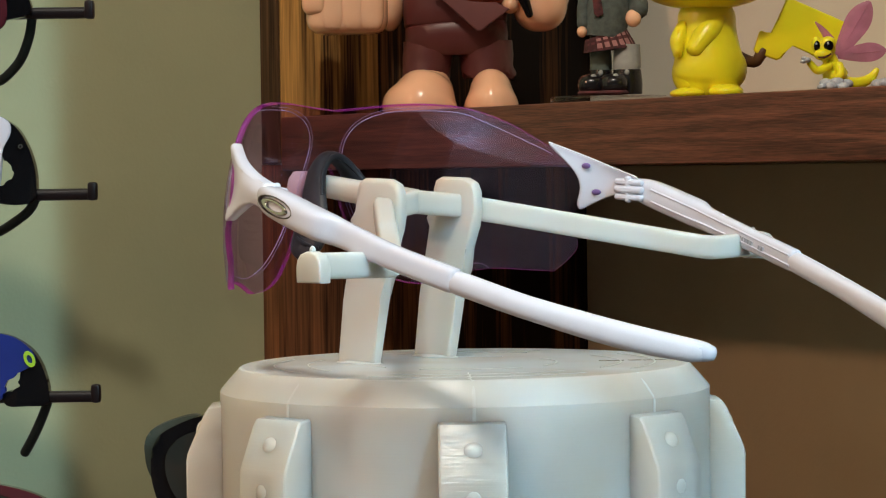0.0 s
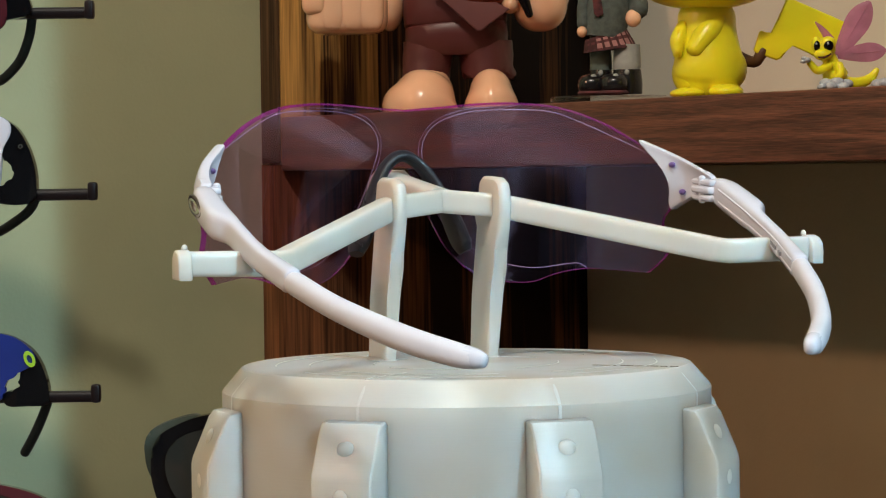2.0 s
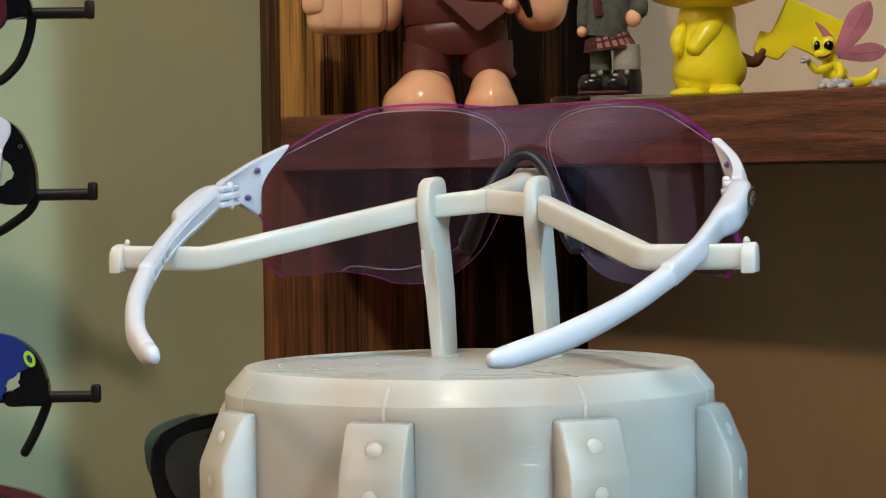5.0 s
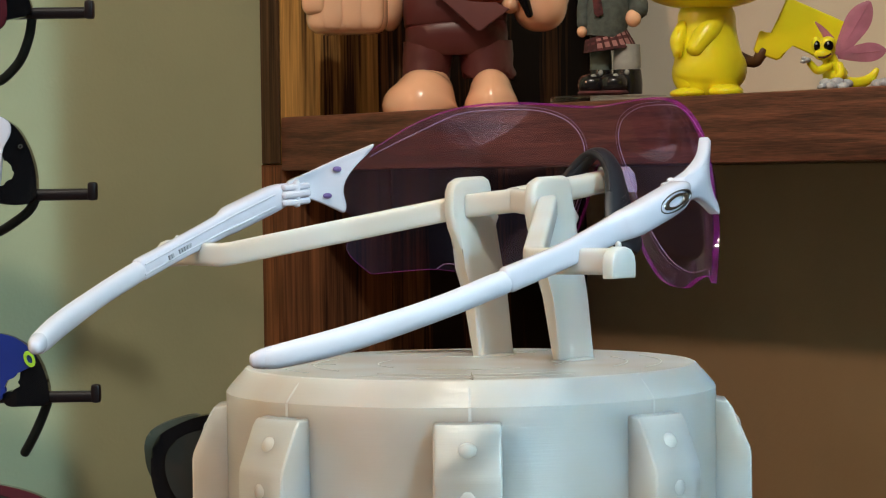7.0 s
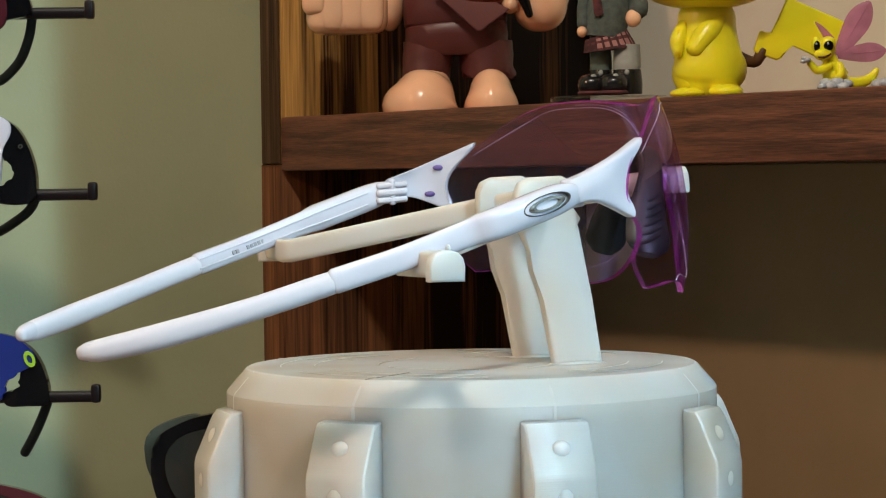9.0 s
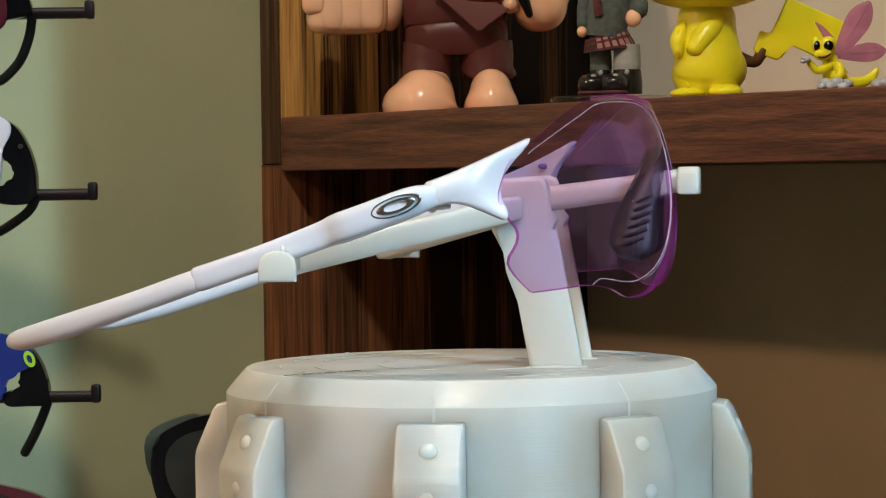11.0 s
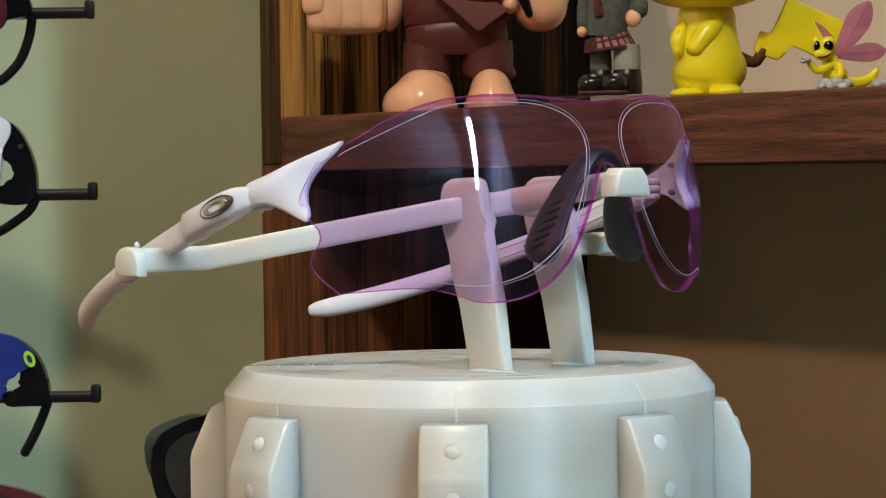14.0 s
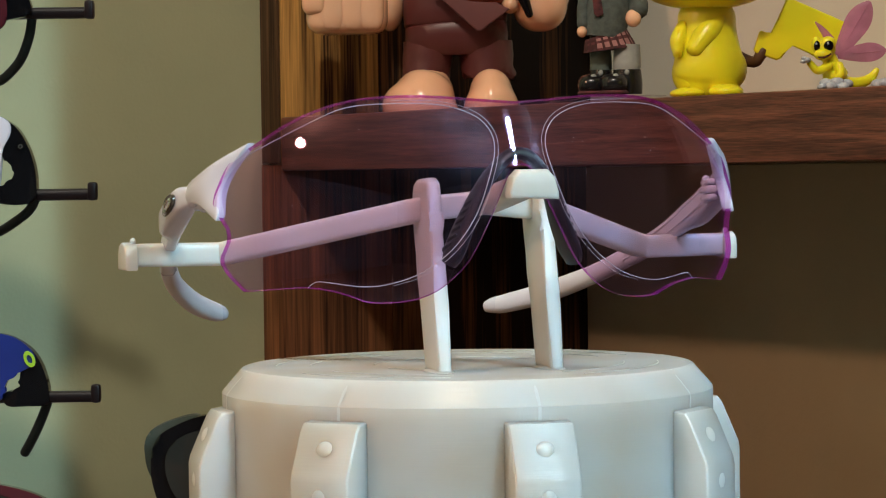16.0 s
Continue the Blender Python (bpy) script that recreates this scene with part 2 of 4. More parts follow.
def spline(pts, n):
    """n samples of a Catmull-Rom curve through rows of numbers, by arc length of the first three columns."""
    p = np.array(pts, float)
    ext = np.vstack([2 * p[0] - p[1], p, 2 * p[-1] - p[-2]])
    out = []
    for i in range(len(p) - 1):
        a, b, c, d = ext[i:i + 4]
        for t in np.linspace(0, 1, 12, endpoint=False):
            out.append(0.5 * (2 * b + (c - a) * t + (2 * a - 5 * b + 4 * c - d) * t * t + (3 * b - a - 3 * c + d) * t ** 3))
    out.append(p[-1])
    out = np.array(out)
    k = min(3, out.shape[1])
    L = np.concatenate([[0], np.cumsum(np.linalg.norm(np.diff(out[:, :k], axis=0), axis=1))])
    s = np.linspace(0, L[-1], n)
    return np.stack([np.interp(s, L, out[:, j]) for j in range(out.shape[1])], 1)


def sweep(bm, rows, n=40, sides=14, up=(0, 0, 1), power=2.0, smooth_path=True, cap=True, mi=0):
    """Tube along rows (x, y, z, half width, half height); power > 2 squares the section."""
    s = spline(rows, n) if smooth_path else np.array(rows, float)
    n = len(s)
    rings = []
    up = Vector(up)
    for i in range(n):
        a, b = s[max(0, i - 1)][:3], s[min(n - 1, i + 1)][:3]
        t = Vector(b - a).normalized()
        side = t.cross(up).normalized()
        u = side.cross(t).normalized()
        ring = []
        for k in range(sides):
            an = 2 * math.pi * (k + 0.5) / sides
            c, d = math.cos(an), math.sin(an)
            c = math.copysign(abs(c) ** (2 / power), c)
            d = math.copysign(abs(d) ** (2 / power), d)
            ring.append(bm.verts.new(Vector(s[i][:3]) + side * c * s[i][3] + u * d * s[i][4]))
        rings.append(ring)
    for i in range(n - 1):
        for k in range(sides):
            f = bm.faces.new((rings[i][k], rings[i][(k + 1) % sides], rings[i + 1][(k + 1) % sides], rings[i + 1][k]))
            f.material_index = mi
    if cap:
        bm.faces.new(rings[0][::-1]).material_index = mi
        bm.faces.new(rings[-1]).material_index = mi
    return rings


def round_ends(rows, r=0.7, k=3):
    """Rows with quickly shrinking ends, for a rounded tip."""
    p = [list(x) for x in spline(rows, 30)]
    for e, q in ((0, 1), (-1, -2)):
        d = np.array(p[e][:3]) - np.array(p[q][:3])
        d /= np.linalg.norm(d) + 1e-12
        base = p[e]
        h = min(base[3], base[4])
        extra = []
        for j in range(1, k + 1):
            t = j / k * 1.45
            extra.append([*(np.array(base[:3]) + d * h * math.sin(t) * r), base[3] * max(0.12, math.cos(t)), base[4] * max(0.12, math.cos(t))])
        p = extra[::-1] + p if e == 0 else p + extra
    return p


def lathe(bm, profile, sides=96, centre=(0, 0), mi=0, closed=True):
    rings = []
    for r, z in profile:
        rings.append([bm.verts.new((centre[0] + r * math.cos(2 * math.pi * k / sides), centre[1] + r * math.sin(2 * math.pi * k / sides), z)) for k in range(sides)])
    for i in range(len(rings) - 1):
        for k in range(sides):
            bm.faces.new((rings[i][k], rings[i][(k + 1) % sides], rings[i + 1][(k + 1) % sides], rings[i + 1][k])).material_index = mi
    if closed:
        bm.faces.new(rings[0]).material_index = mi
        bm.faces.new(rings[-1]).material_index = mi
    return rings


def prism(bm, outline, place, thick, bevel=0.0, mi=0):
    """Closed outline of (a, b) extruded both ways along c; place maps (a, b, c) to 3D."""
    front = [bm.verts.new(place(a, b, thick / 2)) for a, b in outline]
    back = [bm.verts.new(place(a, b, -thick / 2)) for a, b in outline]
    fs = [bm.faces.new(front), bm.faces.new(back[::-1])]
    n = len(outline)
    for i in range(n):
        fs.append(bm.faces.new((front[i], back[i], back[(i + 1) % n], front[(i + 1) % n])))
    for f in fs:
        f.material_index = mi
    if bevel:
        es = list({e for f in fs[:2] for e in f.edges})
        bmesh.ops.bevel(bm, geom=es, offset=bevel, segments=3, affect="EDGES", profile=0.5, material=mi)


def blob(bm, c, r, mi=0, m=None, seg=20, power=2.0):
    """Ellipsoid, squared off where power > 2."""
    res = bmesh.ops.create_uvsphere(bm, u_segments=seg, v_segments=max(8, seg * 2 // 3), radius=1.0)
    for v in res["verts"]:
        p = v.co.copy()
        if power != 2.0:
            p = Vector([math.copysign(abs(q) ** (2 / power), q) for q in p])
        p = Vector((p.x * r[0], p.y * r[1], p.z * r[2]))
        v.co = (m @ p if m is not None else p) + Vector(c)
    for f in {f for v in res["verts"] for f in v.link_faces}:
        f.material_index = mi
    return res["verts"]


def shell(bm, fn, nu, nv, thick, inward, mi=0, edge_mi=0):
    """Solid sheet: fn(s, t) gives its outer face, inward(p) the way to its inner one."""
    A = [[Vector(fn(i / nu, j / nv)) for j in range(nv + 1)] for i in range(nu + 1)]
    a = [[bm.verts.new(p) for p in r] for r in A]
    b = [[bm.verts.new(p + inward(p) * thick) for p in r] for r in A]
    for i in range(nu):
        for j in range(nv):
            bm.faces.new((a[i][j], a[i + 1][j], a[i + 1][j + 1], a[i][j + 1])).material_index = mi
            bm.faces.new((b[i][j], b[i][j + 1], b[i + 1][j + 1], b[i + 1][j])).material_index = mi
    rim = [(i, 0) for i in range(nu)] + [(nu, j) for j in range(nv)] + [(i, nv) for i in range(nu, 0, -1)] + [(0, j) for j in range(nv, 0, -1)]
    for k in range(len(rim)):
        (i, j), (p, q) = rim[k], rim[(k + 1) % len(rim)]
        bm.faces.new((a[i][j], b[i][j], b[p][q], a[p][q])).material_index = edge_mi
    return a, b


def in_room(ob):
    ob.matrix_basis = ROOM
    return ob


# ---------------------------------------------------------------- structure
def slab(name, lo, hi, material, label, category):
    bm = bmesh.new()
    box(bm, lo, hi)
    return in_room(tagged(part(name, bm, material, smooth=False), label, category, kind="structure"))


UL, UR, VB, VF, H = -0.0205, 4.7, -0.1785, 4.2, 2.4
slab("floor", (UL - 0.1, VB - 0.1, -0.1), (UR + 0.1, VF + 0.1, 0), M_FLOOR, "brown room floor below the counter", "floor")
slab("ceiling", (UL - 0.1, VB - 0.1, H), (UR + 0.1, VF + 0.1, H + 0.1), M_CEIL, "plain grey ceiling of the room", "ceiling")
slab("wall_left", (UL - 0.1, VB - 0.1, 0), (UL, VF + 0.1, H), M_WALL, "sage olive painted wall behind the eyewear rack", "wall")
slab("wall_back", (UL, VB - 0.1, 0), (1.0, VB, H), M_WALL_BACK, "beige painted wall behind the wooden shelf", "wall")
# unseen end of the back wall, darkened to weaken its reflection in the lens
slab("wall_back_far", (1.0, VB - 0.1, 0), (UR, VB, H), M_WALL_FAR, "unseen end of the back wall, darkened to dim lens reflections", "wall")
slab("wall_right", (UR, VB - 0.1, 0), (UR + 0.1, VF + 0.1, H), M_WALL_FAR, "grey painted side wall of the room", "wall")
slab("wall_front", (UL, VF, 0), (UR, VF + 0.1, H), M_WALL_FAR, "grey painted wall at the far end of the room", "wall")
# unseen block, added to cut the tube light off the shelf and upright
slab("tube_light_block", (0.60, VB, 0), (1.0, 0.1195, H), M_WALL_FAR, "unseen dark block that keeps tube light off the shelf", "wall")
bm = bmesh.new()
box(bm, (UL + 0.001, VB + 0.001, CT - 0.04), (0.595, 0.62, CT), 0.003)
counter = in_room(tagged(part("counter", bm, M_COUNTER), "brown wooden counter top under the display stand", "counter"))
bm = bmesh.new()
box(bm, (UL + 0.02, VB + 0.02, 0.0), (0.58, 0.56, CT - 0.04), 0.003)
part("cabinet_body", bm, M_COUNTER, counter)


def tube_light(u):
    t = in_room(empty("tube_lamp", label="white fluorescent tube lamp hung under the ceiling", category="lamp", group="ceiling tubes"))
    t.matrix_basis = ROOM @ pose(u, 0.160, 2.05)
    bm = bmesh.new()
    sweep(bm, [(-0.62, 0, 0, 0.014, 0.014), (0.62, 0, 0, 0.014, 0.014)], sides=12, smooth_path=False)
    part("glowing_tube", bm, M_TUBE, t)
    bm = bmesh.new()
    box(bm, (-0.66, -0.03, 0.03), (0.66, 0.03, 0.07), 0.004)
    for x in (-0.64, 0.64):
        box(bm, (x - 0.012, -0.02, -0.02), (x + 0.012, 0.02, 0.04), 0.003)
    part("lamp_housing", bm, M_WHITE, t)
    for x in (-0.4, 0.4):
        bm = bmesh.new()
        sweep(bm, [(x, 0, 0.07, 0.003, 0.003), (x, 0, 0.35, 0.003, 0.003)], sides=8, smooth_path=False, up=(1, 0, 0))
        part("hanging_wire", bm, M_BLACK, t)


tube_light(0.5176 + 1.19 + 0.63)
tube_light(0.5176 + 1.19 + 1.91)

# ---------------------------------------------------------------- shelf unit
SH_TOP, SH_BOT, RISE = ZT + 0.07896, ZT + 0.05344, 0.0043


def shelf_unit():
    unit = in_room(empty("wall_shelf", label="dark-stained wooden wall shelf unit holding toy figures", category="shelf"))
    # each board in two strips: lit tone in front, shade coloured in behind
    for name, v0, v1, low, high, x0, timber, words in (
            ("upper_upright", -0.0540, -0.0003, SH_BOT + 0.0034, 1.75, -0.0168, M_PINE, "front strip of the upright with streaky golden grain"),
            ("upper_upright", VB + 0.0005, -0.0543, SH_BOT + 0.0034, 1.75, -0.0168, M_SHADED_WOOD, "rear strip of the upright, shade put into its dark colour"),
            ("lower_upright", -0.0600, 0.0004, CT + 0.0005, SH_BOT + 0.003, -0.0200, M_BOARD, "front strip of the upright with streaky reddish brown grain"),
            ("lower_upright", VB + 0.0005, -0.0603, CT + 0.0005, SH_BOT + 0.003, -0.0200, M_SHADED_WOOD, "rear strip of the upright, shade put into its dark colour")):
        bm = bmesh.new()
        box(bm, (x0, v0, low), (0, v1, high), 0.0004)
        part(name, bm, timber, unit, words)
    bm = bmesh.new()
    box(bm, (-0.0169, 0.0, SH_BOT + 0.0036), (0.0001, 0.0018, 1.75), 0.0006)
    part("edge_band", bm, M_BAND, unit, "dark-stained edge band on the upright's front")
    bm = bmesh.new()
    box(bm, (0.0005, VB + 0.0005, SH_BOT), (0.595, 0.0006, SH_TOP), 0.0015)
    for v in bm.verts:
        v.co.z += v.co.x * RISE
    part("shelf_board", bm, M_SHELF, unit, "reddish dark-stained shelf board")
    # added panel: the shade below the shelf is put into its colour
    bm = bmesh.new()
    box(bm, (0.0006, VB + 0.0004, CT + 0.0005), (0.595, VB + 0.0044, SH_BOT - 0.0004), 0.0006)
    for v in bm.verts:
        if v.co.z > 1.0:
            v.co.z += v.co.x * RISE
    part("shade_panel", bm, M_SHADE_PANEL, unit, "added brown panel that carries the shade under the shelf board")


shelf_unit()


def shelf_spot(u, v):
    return R3(u, v, SH_TOP + u * RISE)


# ---------------------------------------------------------------- printed display stand
TURN0, RATE = 47.808, -13.2058
MOVED = []


def on_table(name, **tags):
    ob = empty(name, pose(0, 0, ZT), **tags)
    MOVED.append(ob)
    return ob


MM = 0.001


def display_stand():
    st = on_table("display_stand", label="milky translucent printed drum stand with a bar frame", category="display stand")
    c = (0.0003, 0.0012)
    bm = bmesh.new()
    low = CT - ZT + 0.0006
    lathe(bm, [(0.0, 0.0), (0.030, 0.0), (0.0626, 0.0), (0.0632, -0.0003), (0.0682, -0.0060), (0.0686, -0.0067), (0.0686, -0.0200), (0.0685, low), (0.0, low)], 160, c, closed=False)
    bmesh.ops.remove_doubles(bm, verts=bm.verts, dist=1e-6)
    part("drum", bm, M_PRINT, st, angle=14)
    # lugs round the side, with their rivet bumps
    for k in range(8):
        a = radians(-91.3 + 45 * k)
        m = Matrix.Translation((c[0], c[1], 0)) @ Matrix.Rotation(a, 4, "Z")
        bm = bmesh.new()
        outline = [(0.0665, -0.0100), (0.0715, -0.0108), (0.0728, -0.0125), (0.0776, -0.0235), (0.0780, -0.0255), (0.0780, -0.060), (0.073, -0.072), (0.0665, -0.073)]
        prism(bm, outline, lambda r, z, w: m @ Vector((r, w, z)), 0.0178, 0.0010)
        lug = part("lug", bm, M_PRINT, st, angle=25)
        bm = bmesh.new()
        sweep(bm, [(*(m @ Vector((r, 0.0006, z))), 0.0005, 0.00010) for r, z in ((0.0628, -0.0001), (0.0657, -0.0032), (0.0682, -0.0061), (0.0686, -0.0070), (0.0686, low + 0.001))], sides=8, smooth_path=False, up=(math.cos(a), math.sin(a), 0.4))
        part("seam_ridge", bm, M_RIDGE, st)
        for z, r in ((-0.0185, 0.0750), (-0.0293, 0.0777), (-0.054, 0.0777)):
            bm = bmesh.new()
            blob(bm, m @ Vector((r - 0.0012, 0, z)), (0.0019, 0.0034, 0.0034), seg=14, m=m.to_3x3())
            part("rivet_bump", bm, M_BAR, lug)
    # drawn rings and the joint line on the top
    for r in (0.026, 0.044, 0.0535):
        for a0, a1 in ((-2.9, -1.75), (-1.4, -0.25), (0.3, 1.2), (1.9, 2.9)):
            bm = bmesh.new()
            pts = [(c[0] + r * math.cos(a0 + (a1 - a0) * i / 24), c[1] + r * math.sin(a0 + (a1 - a0) * i / 24), 0.00008, 0.00018, 0.0001) for i in range(25)]
            sweep(bm, pts, sides=6, smooth_path=False)
            part("ring_line", bm, M_SEAM, st)
    for ang, ink in ((-45.2, M_JOINT), (-136.3, M_SEAM)):
        a = radians(ang)
        bm = bmesh.new()
        for r0, r1, w, off in ((0.0380, 0.0450, 0.0002, 0.0), (0.0462, 0.0500, 0.0003, 0.0003), (0.0506, 0.0530, 0.0005, -0.0003), (0.0538, 0.0572, 0.0004, 0.0004), (0.0580, 0.0600, 0.0005, -0.0004), (0.0606, 0.0630, 0.0003, 0.0002)):
            pts = [(c[0] + r * math.cos(a) - o * math.sin(a), c[1] + r * math.sin(a) + o * math.cos(a), 0.0001, q, 0.0001) for r, o, q in ((r0, off, w * 0.6), ((r0 + r1) / 2, off * 0.4, w), (r1, off, w * 0.6))]
            sweep(bm, pts, n=6, sides=6)
        part("joint_line", bm, ink, st, "dirty seam line across the drum top")
    # two leaning posts
    prof = [(19.7, -0.5), (34.3, -0.5), (31.0, 18), (27.5, 38), (26.3, 40), (25.8, 43), (25.6, 49), (24.6, 51.4), (22.5, 52.4), (13.0, 52.0), (10.0, 50.6), (8.8, 48), (8.6, 42), (9.6, 37.5), (12.8, 31.5), (15.0, 26.5), (16.6, 18)]
    for x in (-15.6, 16.0):
        bm = bmesh.new()
        prism(bm, prof, lambda y, z, w, x=x: Vector(((x + w * 1000), y, z)) * MM, 0.0040, 0.0015)
        part("post", bm, M_BAR, st, angle=30)
        bm = bmesh.new()
        blob(bm, Vector((x, 27, 0)) * MM, (0.0036, 0.0086, 0.0009))
        part("glue_bead", bm, M_BAR, st)
    # cross bar
    arm_l = [(-91.0, -31.2, 31.0), (-64.8, -33.4, 30.6), (-17, 15.5, 43.6), (0.2, 21, 45.4)]
    arm_r = [(89.3, -36.0, 31.2), (61.8, -38.0, 31.0), (17, 16.0, 43.8), (0.2, 21, 45.4)]
    for arm in (arm_l, arm_r):
        bm = bmesh.new()
        rows = []
        p = np.array(arm, float)
        for i in range(len(p) - 1):
            for t in (0.04, 0.5, 0.96):
                rows.append((*(p[i] + (p[i + 1] - p[i]) * t) * MM, 0.0028, 0.0034))
        rows[0] = (*p[0] * MM, 0.0028, 0.0033)
        rows[-1] = (*p[-1] * MM, 0.0028, 0.0034)
        sweep(bm, rows, sides=28, smooth_path=False, power=5.0)
        part("cross_bar", bm, M_BAR, st, angle=50)
        bm = bmesh.new()
        e = Vector(p[0]) * MM
        half = [(-4.7, -4.2), (4.7, -4.2), (4.8, -0.5), (4.3, 1.6), (3.0, 3.0), (0.8, 3.7), (-0.8, 3.7), (-3.0, 3.0), (-4.3, 1.6), (-4.8, -0.5)]
        prism(bm, half, lambda y, z, w: Vector((w, y * MM, z * MM)), 0.0038, 0.0006)
        d = Matrix.Translation(e) @ Matrix.Rotation(math.atan2(p[0][1] - p[1][1], p[0][0] - p[1][0]), 4, "Z")
        for v in bm.verts:
            v.co = d @ v.co
        blob(bm, e + Vector((-0.0012 if e.x > 0 else 0.001, 0.0012, 0.0040)), (0.0009, 0.0007, 0.0011), seg=8)
        part("end_stop", bm, M_BAR, st)
    # nose arm with its rounded block
    bm = bmesh.new()
    sweep(bm, [(0.0002, 0.020, 0.0455, 0.0036, 0.0036), (0.0004, 0.042, 0.0482, 0.0038, 0.0034), (0.0005, 0.060, 0.0506, 0.0040, 0.0032)], sides=20, power=3.0)
    part("nose_arm", bm, M_BAR, st, angle=50)
    bm = bmesh.new()
    prism(bm, [(-6.6, 46.6), (6.4, 47.0), (6.6, 48.5), (5.6, 52.6), (3.8, 54.4), (-3.6, 54.4), (-5.6, 52.4), (-6.8, 48.2)], lambda x, z, w: Vector((x * MM + 0.0005, 0.0628 + w, z * MM)), 0.0062, 0.0009)
    part("nose_block", bm, M_BAR, st, angle=30)
    return st


display_stand()

# ---------------------------------------------------------------- white sunglasses
GX = 1.4                                   # the pair sits a little off the stand's middle
SPH = Vector((0, -29, 37))
RAD = 88.6
TOP = [(0, 72.3), (11, 73.1), (20, 73.9), (29, 74.2), (37, 73.8), (43.5, 72.8), (50.5, 70.5), (57.5, 66.9), (64.8, 61.6)]
SIDE = [(64.8, 61.6), (69.8, 57.5), (72.6, 52), (74.2, 46.5), (72.8, 41.8), (71.5, 38.8), (71.7, 35.5), (73.0, 31.1), (71.2, 26.9), (67.8, 22.8)]
LOW = [(0, 56.0), (2.6, 55.0), (5.2, 50.0), (8.6, 42.6), (14.0, 31.9), (18.0, 27.0), (22.5, 23.2), (28, 20.8), (34.6, 19.9), (40, 20.2), (43.5, 21.6), (48.5, 23.2), (55, 24.0), (62, 23.4), (67.8, 22.8)]


def on_lens(x, z, lift=0.0):
    """Point of the lens's outer face (mm), x from the middle of the pair."""
    r = RAD + lift
    return Vector((x, SPH.y + math.sqrt(max(1.0, r * r - x * x - (z - SPH.z) ** 2)), z))


def lens_half(sign):
    n = 44
    top, low = spline([(a, b, 0) for a, b in TOP], n + 1), spline([(a, b, 0) for a, b in LOW], n + 1)
    side = spline([(a, b, 0) for a, b in SIDE], 25)
    mid = np.array([(0, TOP[0][1] + (LOW[0][1] - TOP[0][1]) * j / 24, 0) for j in range(25)])

    def fn(s, t):
        i, j = round(s * n), round(t * 24)
        p = (1 - t) * top[i] + t * low[i] + (1 - s) * mid[j] + s * side[j] - ((1 - s) * (1 - t) * top[0] + s * (1 - t) * top[-1] + (1 - s) * t * low[0] + s * t * low[-1])
        return on_lens(p[0] * sign, p[1])

    return fn, n


def g3(v):
    return (Vector(v) + Vector((GX, 0, 0))) * MM


